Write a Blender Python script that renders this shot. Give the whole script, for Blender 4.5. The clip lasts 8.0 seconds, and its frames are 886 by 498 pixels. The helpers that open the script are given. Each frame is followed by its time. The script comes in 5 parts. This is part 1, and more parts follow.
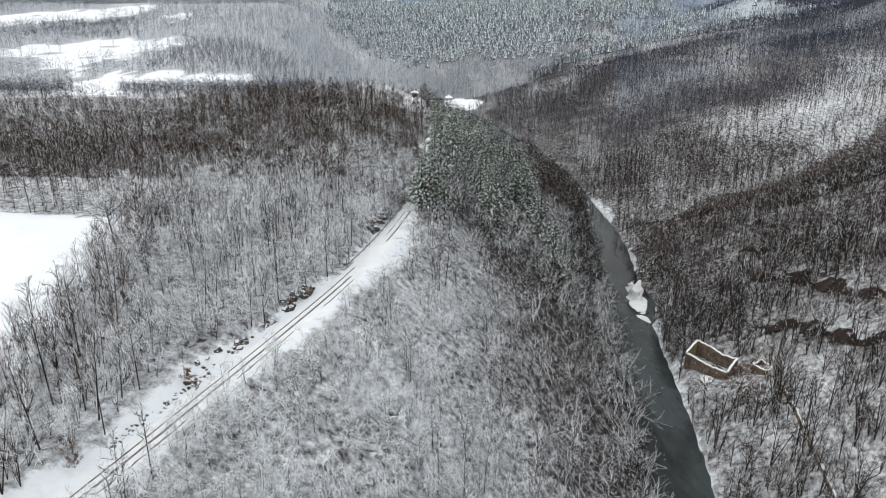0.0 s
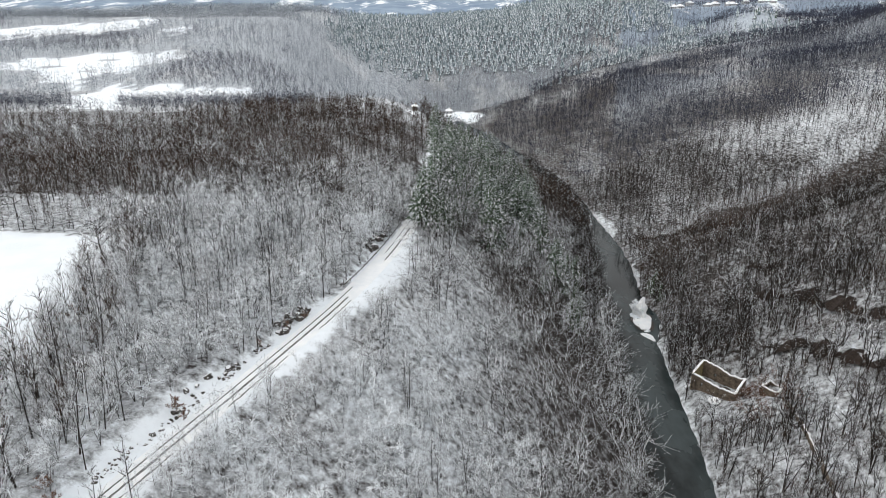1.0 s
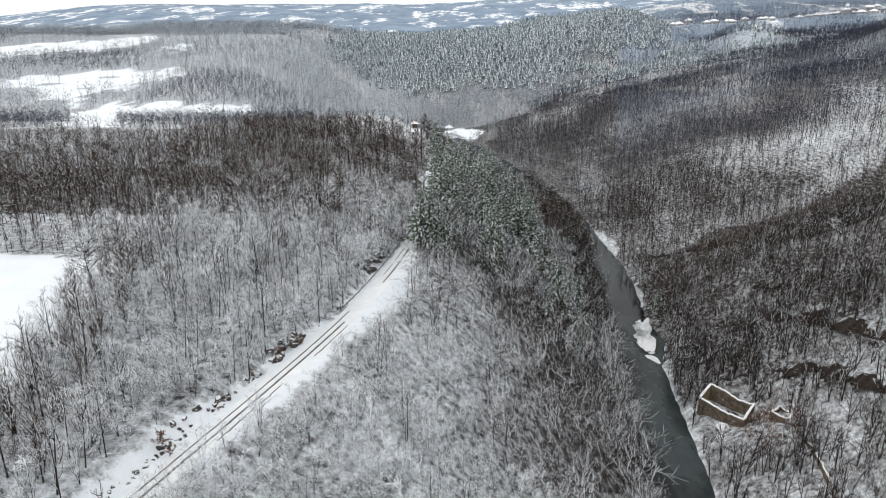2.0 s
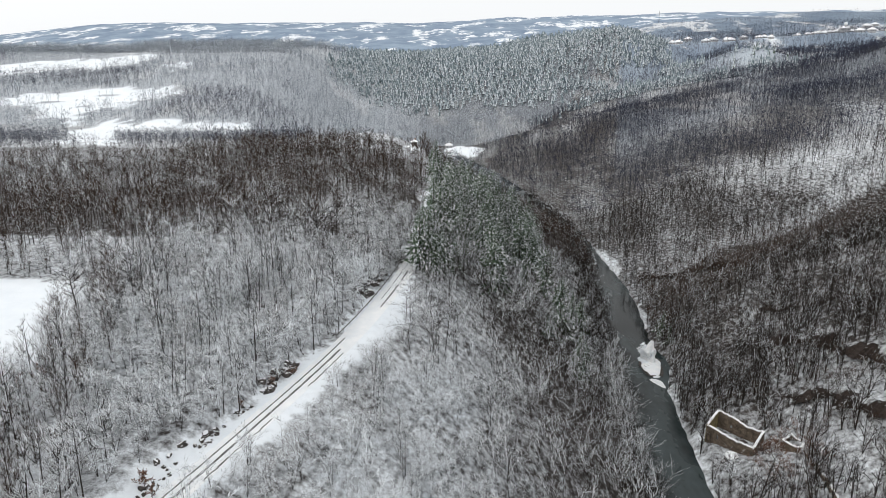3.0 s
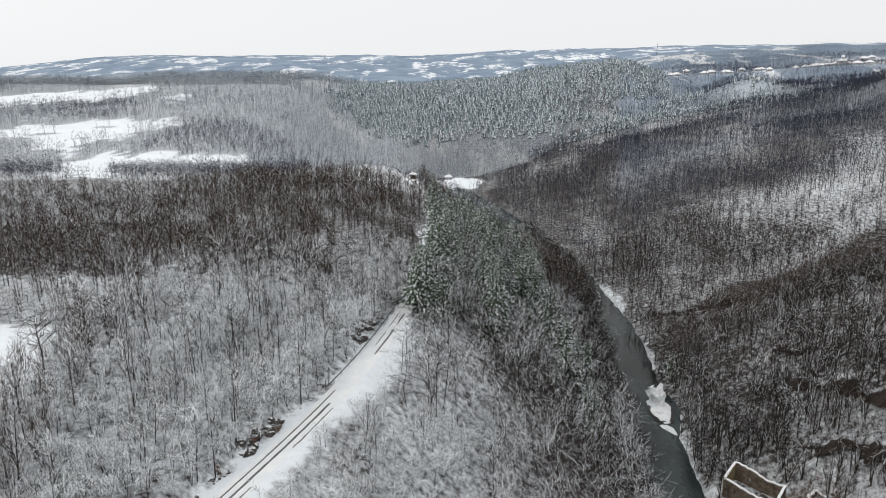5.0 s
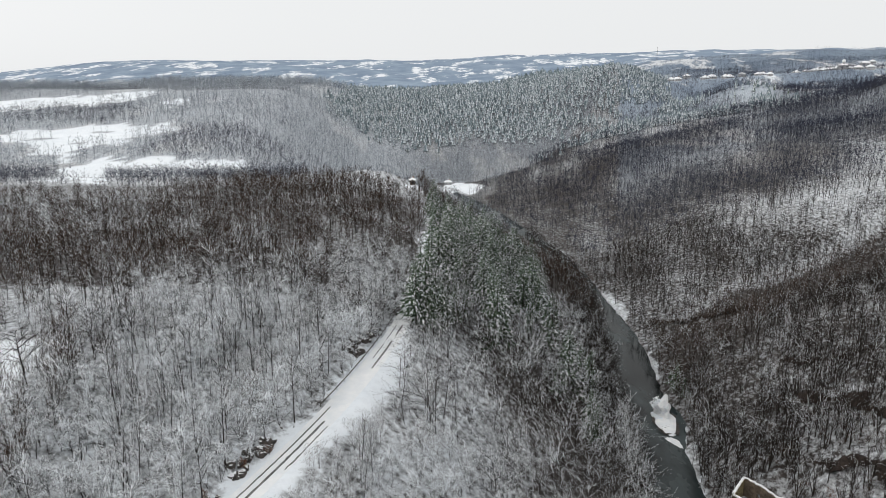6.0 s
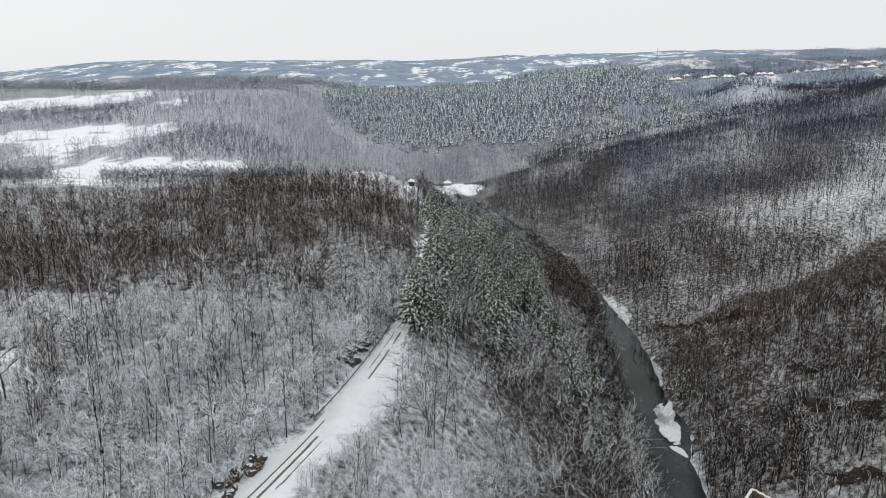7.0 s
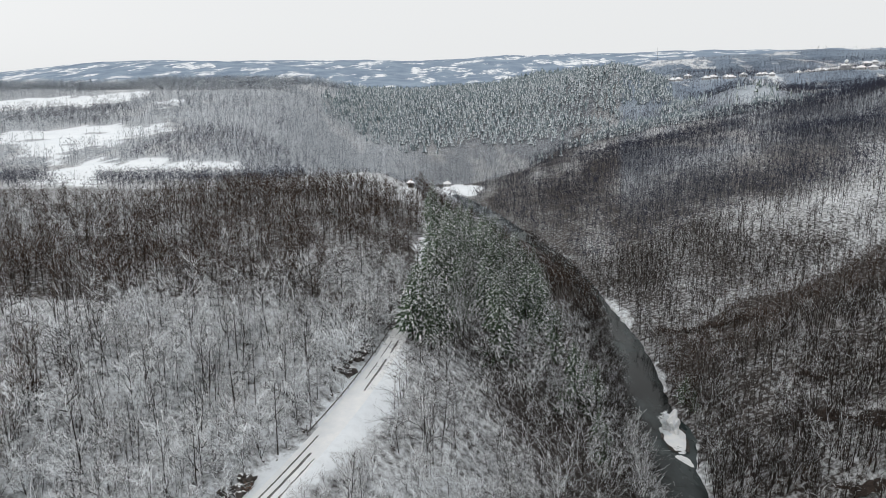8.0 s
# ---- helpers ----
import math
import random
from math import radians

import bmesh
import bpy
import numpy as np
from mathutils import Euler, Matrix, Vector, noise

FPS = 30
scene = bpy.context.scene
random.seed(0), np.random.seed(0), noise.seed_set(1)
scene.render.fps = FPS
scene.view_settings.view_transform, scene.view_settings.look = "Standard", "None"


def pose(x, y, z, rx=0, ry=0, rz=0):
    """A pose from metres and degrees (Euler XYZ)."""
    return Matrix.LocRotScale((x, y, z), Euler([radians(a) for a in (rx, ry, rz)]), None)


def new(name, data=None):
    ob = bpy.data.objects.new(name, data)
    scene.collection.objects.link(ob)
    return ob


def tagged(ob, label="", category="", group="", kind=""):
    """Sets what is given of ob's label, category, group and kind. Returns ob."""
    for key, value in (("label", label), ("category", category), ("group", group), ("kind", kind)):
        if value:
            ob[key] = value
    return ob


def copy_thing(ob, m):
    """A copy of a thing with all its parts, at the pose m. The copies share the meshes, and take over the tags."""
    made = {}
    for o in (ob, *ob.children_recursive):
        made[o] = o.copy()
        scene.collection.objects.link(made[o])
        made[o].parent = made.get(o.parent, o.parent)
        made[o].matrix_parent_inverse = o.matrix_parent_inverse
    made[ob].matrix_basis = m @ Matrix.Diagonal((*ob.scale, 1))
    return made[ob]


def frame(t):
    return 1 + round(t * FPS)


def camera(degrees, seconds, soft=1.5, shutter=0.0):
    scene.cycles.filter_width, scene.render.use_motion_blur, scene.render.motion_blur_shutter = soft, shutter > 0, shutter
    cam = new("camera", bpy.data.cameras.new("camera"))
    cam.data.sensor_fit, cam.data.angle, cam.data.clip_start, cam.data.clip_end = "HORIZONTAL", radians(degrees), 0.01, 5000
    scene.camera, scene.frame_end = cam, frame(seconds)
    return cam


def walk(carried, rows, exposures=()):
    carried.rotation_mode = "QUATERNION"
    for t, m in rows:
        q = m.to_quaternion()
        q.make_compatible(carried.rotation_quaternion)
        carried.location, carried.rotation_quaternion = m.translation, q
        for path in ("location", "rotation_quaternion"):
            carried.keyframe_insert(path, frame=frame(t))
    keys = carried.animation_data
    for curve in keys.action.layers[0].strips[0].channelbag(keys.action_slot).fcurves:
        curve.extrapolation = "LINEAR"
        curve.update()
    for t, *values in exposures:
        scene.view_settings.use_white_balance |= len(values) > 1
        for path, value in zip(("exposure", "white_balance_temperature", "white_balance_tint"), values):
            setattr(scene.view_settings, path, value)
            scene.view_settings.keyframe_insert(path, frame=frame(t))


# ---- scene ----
cam = camera(66.8, 8.0, soft=0.5)
METRES, EYE, TILT, LEAN, TURN = 44.0, 118.0, -20.3, 0.0, 0.0
ROWS = [
    (0.0, 0.0, 0.0, 0.0, -0.0, -0.0, -0.0),
    (0.5, 0.0007, 0.0539, 0.0203, 0.02, 0.36, -0.0),
    (1.0, 0.0017, 0.1111, 0.0415, 0.03, 1.02, 0.01),
    (1.5, 0.0027, 0.1659, 0.0611, 0.05, 1.68, 0.02),
    (3.0, 0.0071, 0.3375, 0.1267, 0.05, 3.77, 0.03),
    (3.5, 0.0081, 0.3966, 0.1488, 0.04, 4.46, 0.01),
    (4.0, 0.0097, 0.4526, 0.1695, 0.04, 5.13, 0.01),
    (4.5, 0.0108, 0.5118, 0.1912, 0.02, 5.81, 0.01),
    (6.0, 0.0138, 0.6893, 0.2557, -0.0, 6.7, 0.04),
    (6.5, 0.0148, 0.7476, 0.2772, -0.02, 6.7, 0.04),
    (7.0, 0.0163, 0.8108, 0.2999, -0.04, 6.72, 0.05),
    (7.5, 0.0176, 0.8756, 0.3227, -0.06, 6.73, 0.05),
    (8.0, 0.0189, 0.9383, 0.3451, -0.07, 6.73, 0.06),
]
# road, river and flight: x right, y ahead, z up from the river's water
walk(cam, [(t, pose(0, 0, EYE, TILT, LEAN, TURN) @ pose(METRES * x, METRES * y, METRES * z, 90 + pitch, roll, yaw)) for t, x, y, z, yaw, pitch, roll in ROWS],
     exposures=[(0.0, 0.16, 6420, 10), (1.5, 0.14, 6420, 10), (3.5, 0.02, 6450, 10), (6.0, -0.13, 6480, 10), (8.0, -0.16, 6480, 10)])

# ---- light: an even overcast winter sky with a weak broad sun ----
SUN_UP, SUN_ROUND = radians(38), radians(-60)
world = bpy.data.worlds.new("overcast_sky")
scene.world = world
world.use_nodes = True
wn, wl = world.node_tree.nodes, world.node_tree.links
sky = wn.new("ShaderNodeTexSky")
sky.sky_type, sky.sun_disc = "NISHITA", False
sky.sun_elevation, sky.sun_rotation = SUN_UP, SUN_ROUND
sky.air_density, sky.dust_density, sky.ozone_density = 1.0, 4.0, 1.0
grey = wn.new("ShaderNodeHueSaturation")
grey.inputs["Saturation"].default_value = 0.105
cloud = wn.new("ShaderNodeMixRGB")
cloud.inputs["Fac"].default_value = 0.9
cloud.inputs["Color2"].default_value = (9.85, 10.0, 10.05, 1)
wl.new(sky.outputs["Color"], grey.inputs["Color"])
wl.new(grey.outputs["Color"], cloud.inputs["Color1"])
wl.new(cloud.outputs["Color"], wn["Background"].inputs["Color"])
wn["Background"].inputs["Strength"].default_value = 0.10

sun = new("sun", bpy.data.lights.new("sun", "SUN"))
sun.data.energy, sun.data.angle, sun.data.color = 1.05, radians(45), (1.0, 0.96, 0.9)
sun.rotation_euler = (radians(52), 0, radians(-60))


# ---- materials ----
def shader(name, rough=0.9, metal=0.0):
    m = bpy.data.materials.new(name)
    m.use_nodes = True
    b = m.node_tree.nodes["Principled BSDF"]
    b.inputs["Roughness"].default_value, b.inputs["Metallic"].default_value = rough, metal
    b.inputs["Specular IOR Level"].default_value = 0.25
    return m, m.node_tree.nodes, m.node_tree.links, b


def noise_fac(nodes, links, scale, detail=4.0, lo=0.35, hi=0.65, coords=None, rough=0.6):
    n = nodes.new("ShaderNodeTexNoise")
    n.inputs["Scale"].default_value, n.inputs["Detail"].default_value = scale, detail
    n.inputs["Roughness"].default_value = rough
    if coords:
        links.new(coords, n.inputs["Vector"])
    r = nodes.new("ShaderNodeMapRange")
    r.inputs["From Min"].default_value, r.inputs["From Max"].default_value = lo, hi
    links.new(n.outputs["Fac"], r.inputs["Value"])
    return r.outputs["Result"]


def blend(nodes, links, fac, a, b, kind="MIX"):
    m = nodes.new("ShaderNodeMixRGB")
    m.blend_type = kind
    for value, slot in ((fac, "Fac"), (a, "Color1"), (b, "Color2")):
        if isinstance(value, (tuple, float)):
            m.inputs[slot].default_value = (*value, 1) if isinstance(value, tuple) else value
        else:
            links.new(value, m.inputs[slot])
    return m.outputs["Color"]


def times(nodes, links, a, b, how="MULTIPLY"):
    m = nodes.new("ShaderNodeMath")
    m.operation, m.use_clamp = how, True
    for i, value in enumerate((a, b)):
        if isinstance(value, (int, float)):
            m.inputs[i].default_value = value
        else:
            links.new(value, m.inputs[i])
    return m.outputs["Value"]


def bump(nodes, links, b, height, strength, distance):
    n = nodes.new("ShaderNodeBump")
    n.inputs["Strength"].default_value, n.inputs["Distance"].default_value = strength, distance
    links.new(height, n.inputs["Height"])
    links.new(n.outputs["Normal"], b.inputs["Normal"])


def place(nodes):
    return nodes.new("ShaderNodeNewGeometry").outputs["Position"]


def two_tone(name, a, b, scale, rough=0.9, c=None, relief=0.0, lo=0.35, hi=0.65):
    """A surface that varies between a and b at one scale, with specks of c at a finer one."""
    m, n, l, p = shader(name, rough)
    at = place(n)
    f = noise_fac(n, l, scale, 5, lo, hi, at)
    colour = blend(n, l, f, a, b)
    if c:
        colour = blend(n, l, noise_fac(n, l, scale * 7, 3, 0.52, 0.68, at), colour, c)
    l.new(colour, p.inputs["Base Color"])
    if relief:
        bump(n, l, p, noise_fac(n, l, scale * 3, 6, 0.2, 0.8, at), 0.6, relief)
    return m


def twig_paint(name, dark, light, rough=0.95):
    """Twigs and needles: each one its own shade, with broad drifts from tree to tree."""
    m, n, l, p = shader(name, rough)
    g = n.new("ShaderNodeNewGeometry")
    ramp = n.new("ShaderNodeMapRange")
    l.new(g.outputs["Random Per Island"], ramp.inputs["Value"])
    drift = noise_fac(n, l, 0.12, 3, 0.3, 0.7, g.outputs["Position"])
    both = times(n, l, times(n, l, ramp.outputs["Result"], 0.6), times(n, l, drift, 0.4), "ADD")
    l.new(blend(n, l, both, dark, light), p.inputs["Base Color"])
    p.inputs["Specular IOR Level"].default_value = 0.1
    return m


BARK = two_tone("dark_bark", (0.013, 0.011, 0.010), (0.042, 0.035, 0.030), 2.5, 0.95)
# far bark: paled towards blue, distance haze put into the colour
BARK_HAZE = two_tone("hazed_bark", (0.034, 0.035, 0.043), (0.078, 0.080, 0.095), 0.5, 0.95)
# frosty bark of the far hill, lightened further to imitate haze
BARK_FROST_HAZE = two_tone("hazed_frosty_bark", (0.085, 0.092, 0.105), (0.18, 0.19, 0.21), 0.5, 0.95)
TWIG_FROST = twig_paint("frosted_twigs", (0.030, 0.030, 0.032), (0.30, 0.31, 0.325))
TWIG_BROWN = twig_paint("brown_twigs", (0.024, 0.014, 0.009), (0.090, 0.055, 0.037))
TWIG_DARK = twig_paint("dark_twigs", (0.010, 0.008, 0.0075), (0.042, 0.033, 0.030))
SNOW_TWIG = twig_paint("snow_on_twigs", (0.76, 0.79, 0.82), (0.90, 0.92, 0.94))
NEEDLE = twig_paint("pine_needles", (0.020, 0.038, 0.024), (0.10, 0.145, 0.088))
# spruce green lightened and blued to carry the haze of distance
NEEDLE_HAZE = twig_paint("hazed_spruce_needles", (0.11, 0.15, 0.163), (0.28, 0.34, 0.37))
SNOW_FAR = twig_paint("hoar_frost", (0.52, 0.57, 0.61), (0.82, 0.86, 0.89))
# dark twigs of the far woods, with blue haze in their tone
HAZE_DARK = twig_paint("hazed_dark_twigs", (0.022, 0.024, 0.036), (0.056, 0.062, 0.096))
# frost-coated far twigs, made bluer for haze as well
HAZE_FROST = twig_paint("hazed_frosted_twigs", (0.060, 0.070, 0.084), (0.26, 0.295, 0.335))
TWIG_RIME = twig_paint("rimed_twigs", (0.09, 0.092, 0.096), (0.52, 0.545, 0.57))
LEAF_RUST = twig_paint("withered_leaves", (0.06, 0.030, 0.020), (0.27, 0.15, 0.10))
SNOW = two_tone("clean_snow", (0.80, 0.82, 0.84), (0.90, 0.90, 0.90), 0.35, 0.7, relief=0.12)
ROCK = two_tone("wet_rock", (0.035, 0.031, 0.029), (0.13, 0.115, 0.105), 1.6, 0.85, (0.03, 0.026, 0.022), 0.15)
EARTH = two_tone("bare_earth", (0.014, 0.010, 0.008), (0.040, 0.029, 0.024), 0.9, 0.95, (0.07, 0.055, 0.048), 0.2)
STONE = two_tone("mossy_masonry", (0.24, 0.20, 0.115), (0.36, 0.30, 0.15), 0.7, 0.95, (0.09, 0.07, 0.05), 0.1)
STONE_DARK = two_tone("damp_masonry", (0.07, 0.055, 0.045), (0.20, 0.16, 0.12), 0.8, 0.95, (0.04, 0.03, 0.025), 0.1)
STEEL = two_tone("rusty_rail", (0.035, 0.032, 0.03), (0.085, 0.07, 0.06), 1.2, 0.6)
BALLAST = two_tone("wet_slush", (0.045, 0.045, 0.046), (0.15, 0.15, 0.15), 0.8, 0.8, (0.5, 0.5, 0.5), 0.05)
PLASTER = two_tone("pale_plaster", (0.36, 0.36, 0.37), (0.55, 0.55, 0.55), 0.4)
BRICK = two_tone("brick_wall", (0.26, 0.14, 0.10), (0.36, 0.22, 0.16), 0.4)
GLASS = two_tone("dark_window", (0.02, 0.022, 0.025), (0.05, 0.05, 0.055), 0.5, 0.15)
WOOD = two_tone("weathered_wood", (0.05, 0.04, 0.033), (0.14, 0.115, 0.095), 1.5)


def ground_paint():
    m, n, l, p = shader("snowy_ground", 0.85)
    at = place(n)
    snow = blend(n, l, noise_fac(n, l, 0.08, 4, 0.3, 0.7, at), (0.78, 0.82, 0.86), (0.88, 0.91, 0.94))
    litter = blend(n, l, noise_fac(n, l, 0.5, 5, 0.3, 0.7, at), (0.020, 0.016, 0.014), (0.068, 0.058, 0.053))
    wild = n.new("ShaderNodeAttribute")
    wild.attribute_name = "litter"
    # the wilder the ground, the more litter shows between the snow drifts
    patches = n.new("ShaderNodeTexNoise")
    patches.inputs["Scale"].default_value, patches.inputs["Detail"].default_value, patches.inputs["Roughness"].default_value = 0.55, 8, 0.74
    l.new(at, patches.inputs["Vector"])
    lack = n.new("ShaderNodeMath")
    lack.operation = "MULTIPLY_ADD"
    lack.inputs[1].default_value, lack.inputs[2].default_value = 0.19, -0.66
    l.new(wild.outputs["Fac"], lack.inputs[0])
    over = n.new("ShaderNodeMath")
    over.operation = "ADD"
    l.new(patches.outputs["Fac"], over.inputs[0])
    l.new(lack.outputs["Value"], over.inputs[1])
    edge = n.new("ShaderNodeMapRange")
    edge.inputs["From Min"].default_value, edge.inputs["From Max"].default_value = -0.17, 0.14
    l.new(over.outputs["Value"], edge.inputs["Value"])
    clean = n.new("ShaderNodeMapRange")
    clean.inputs["From Min"].default_value, clean.inputs["From Max"].default_value = 0.06, 0.35
    l.new(wild.outputs["Fac"], clean.inputs["Value"])
    specks = times(n, l, edge.outputs["Result"], clean.outputs["Result"])
    near = blend(n, l, specks, snow, litter)
    # distant country: hedged fields and frosted woods, blue haze painted into the woods
    squash = n.new("ShaderNodeMapping")
    squash.inputs["Scale"].default_value = (1, 0.5, 0)
    l.new(at, squash.inputs["Vector"])
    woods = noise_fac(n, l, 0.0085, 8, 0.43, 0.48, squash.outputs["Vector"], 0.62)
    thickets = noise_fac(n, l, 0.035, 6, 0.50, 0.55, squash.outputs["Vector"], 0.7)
    hazy_wood_colour = blend(n, l, noise_fac(n, l, 0.012, 6, 0.3, 0.7, at), (0.14, 0.195, 0.28), (0.29, 0.365, 0.45))
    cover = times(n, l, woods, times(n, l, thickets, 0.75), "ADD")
    country = blend(n, l, cover, (0.80, 0.82, 0.85), hazy_wood_colour)
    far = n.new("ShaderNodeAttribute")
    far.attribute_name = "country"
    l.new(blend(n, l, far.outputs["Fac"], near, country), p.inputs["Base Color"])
    bump(n, l, p, noise_fac(n, l, 0.9, 5, 0.2, 0.8, at), 0.5, 0.25)
    return m


def water_paint():
    m, n, l, p = shader("river_water", 0.10)
    at = place(n)
    drift = n.new("ShaderNodeMapping")
    drift.inputs["Scale"].default_value = (1.0, 0.45, 1.0)
    l.new(at, drift.inputs["Vector"])
    # pale patches in the water's colour stand in for mist over it
    painted_mist = noise_fac(n, l, 0.05, 5, 0.40, 0.66, drift.outputs["Vector"])
    l.new(blend(n, l, painted_mist, (0.003, 0.005, 0.005), (0.06, 0.075, 0.077)), p.inputs["Base Color"])
    l.new(blend(n, l, painted_mist, (0.07, 0.07, 0.07), (0.4, 0.4, 0.4)), p.inputs["Roughness"])
    bump(n, l, p, noise_fac(n, l, 0.8, 3, 0.2, 0.8, drift.outputs["Vector"]), 0.12, 0.05)
    p.inputs["Specular IOR Level"].default_value = 0.13
    return m


GROUND, WATER = ground_paint(), water_paint()


# ---- the lie of the land ----
def step(a, b, v):
    t = np.clip((v - a) / (b - a), 0, 1)
    return t * t * (3 - 2 * t)


def curve_through(points):
    ys, xs = np.array(points, float).T
    fine = np.arange(ys[0], ys[-1] + 1, 2.0)
    flat = np.interp(fine, ys, xs)
    pad = np.pad(flat, 12, mode="edge")
    pad[:12] = flat[0] + (flat[1] - flat[0]) * np.arange(-12, 0)
    pad[-12:] = flat[-1] + (flat[-1] - flat[-2]) * np.arange(1, 13)
    soft = np.convolve(pad, np.ones(25) / 25, "valid")
    return lambda y: np.interp(y, fine, soft)


stream_x = curve_through([(-400, 21), (0, 39), (100, 52.3), (140, 59.8), (167, 64), (190, 66.8), (223, 69.8), (270, 76.3), (318, 83.8), (365, 86.2),
                         (440, 88.5), (515, 82), (600, 62), (720, 34), (800, 14), (870, -25), (1000, -70), (1300, -150)])
rail_x = curve_through([(-400, -215), (0, -76), (74, -49.5), (97, -41), (114, -35.6), (133, -28.6), (152, -22.2), (193, -12.9),
                        (205, -11), (250, -6), (300, -5), (400, -12), (470, -18), (600, -70), (700, -115), (800, -160), (1300, -330)])
HALF_RIVER = 9.2


def river_x(y):
    """The middle of the water, which bulges round the islet."""
    return stream_x(y) + 2.2 * np.exp(-((np.asarray(y, float) - 254) / 13) ** 2)


def half_river(y):
    """Half the water's width: the river narrows upstream."""
    return HALF_RIVER + 2.2 * np.exp(-((np.asarray(y, float) - 254) / 13) ** 2) - 4.2 * step(335, 410, y) + 2.5 * step(560, 700, y)


def rolling(x, y, size, seed):
    r = np.random.RandomState(seed)
    out = 0 * x
    for k in range(7):
        a, p, s = r.uniform(0, 6.283), r.uniform(0, 6.283), size * r.uniform(0.5, 1.6)
        out = out + np.sin((x * np.cos(a) + y * np.sin(a)) * 6.283 / s + p)
    return out / 4.0


def height(x, y):
    x, y = np.asarray(x, float), np.asarray(y, float)
    rx, tx = river_x(y), rail_x(y)
    # left of the river: a wooded slope, the road's bench, a plateau
    half = half_river(y)
    foot, brow = rx - half, tx + 5
    u = np.clip((foot - x) / np.maximum(foot - brow, 12), 0, 1)
    slope = -1.5 + 56.5 * (0.25 * u + 0.75 * step(-0.35, 1.12, u))
    slope = np.where(u >= 1, 55.0, np.minimum(slope, 55.0))
    slope = slope + (56.5 * u ** 1.8 - 1.5 - slope) * step(380, 440, y)
    v = tx - 3.5 - x
    shelf = 2.6 * step(0, 5, v) + 6.5 * step(4, 55, v) + rolling(x, y, 60, 3) * 0.7 * step(8, 30, v)
    left = slope + shelf * (u >= 1) * (1 - 0.7 * step(480, 600, y)) - 3 * step(215, 300, y) * step(20, 90, v) - 6 * step(360, 455, y) * step(0, 40, v)
    left = left + (-9 - left) * step(545, 640, y)
    # right of the river: near hill, side gully, long far hillside
    d = x - (rx + half)
    d = np.where(y > 700, x - np.maximum(rx, 24) - half, d)
    dd = np.maximum(d, 0)
    shore = 0.3 + 1.4 * step(-1, 5, d) + rolling(x, y, 14, 15) * 0.35
    near = shore + 0.58 * np.maximum(dd - 2.5, 0)
    near = np.where(near > 45, 45 + 60 * (1 - np.exp(-(near - 45) / 60)), near)
    gully = shore + 0.28 * np.clip(dd - 3, 0, 52) + 0.06 * np.maximum(dd - 55, 0)
    far = shore + 158 * (1 - np.exp(-0.0024 * np.maximum(dd - 8, 0)))
    far = far + 48 * np.exp(-((x - 545) / 90) ** 2 - ((y - 690) / 150) ** 2)
    far = far + rolling(x, y, 170, 5) * 5 * step(40, 160, d)
    g1, g2 = step(250, 345, y), step(385, 455, y)
    right = (near * (1 - g1) + gully * g1) * (1 - g2) + far * g2
    z = np.where(x < rx, left, right)
    q = np.abs(x - rx) - half + rolling(x, y, 13, 16) * 0.8
    z = np.where(y < 860, -1.6 + (np.maximum(z, 0.3) + 1.6) * step(-2.2, 2.0, q), z)
    # the hill that closes the valley, and the upland behind it
    tall = 124 + (26 * step(20, 190, x) * step(420, 290, x) + 9 * rolling(x, y, 330, 19)) * step(1560, 1280, y)
    rho = np.hypot(0.75 * np.maximum(0, rx - 14 - x), np.maximum(0, y - 800 - 0.06 * np.abs(x - 60)))
    back = -9 + tall * step(30, 400, rho) + rolling(x, y, 260, 8) * 5 * step(120, 250, rho)
    meadow = np.minimum(50 + 0.19 * (y - 560), 120) + rolling(x, y, 120, 29) * 2.5
    back = back + (meadow - back) * step(-70, -220, x)
    soft = 1 + 26 * step(560, 860, y)
    z = np.where(y > 560, 0.5 * (z + back + np.sqrt((z - back) ** 2 + soft ** 2)) - 0.3 * soft, z)
    z = z - 22 * step(1240, 1420, y) * step(0.1, -0.1, x / np.maximum(y, 1))
    side = x / np.maximum(y, 1)
    z = z + 150 * step(1700, 3500, y) * (1 - 0.46 * step(0.42, 0.70, -side)) * (1 - 0.5 * step(0.16, 0.3, side)) + 58 * step(1290, 1640, y) * step(0.16, 0.3, side)
    z = z + rolling(x, y, 900, 11) * 5 * step(1500, 2600, y) + rolling(x, y, 300, 12) * 3 * step(1300, 1700, y)
    z = z + 16 * step(1110, 1225, y) * step(0.27, 0.34, side) * step(1700, 1400, y)
    z = z + 27 * np.exp(-((x - 428) / 62) ** 2 - ((y - 1015) / 50) ** 2)
    z = z + 9 * step(-0.46, -0.38, side) * step(-0.1, -0.2, side) * step(1000, 1150, y) * step(1400, 1250, y)
    pad = np.exp(-(np.hypot(x - 89, y - 193) / 10.5) ** 4) * step(-1, 3, d) * (x > rx)
    z = z + (4.6 - z) * pad
    z = z + 2.7 * np.exp(-((x - 80.6) / 3.9) ** 4 - ((y - 255) / 8.5) ** 4)
    z = z - 400 * step(3700, 4700, y)
    return z + rolling(x, y, 9, 2) * 0.12 * step(4, 12, np.abs(x - tx))


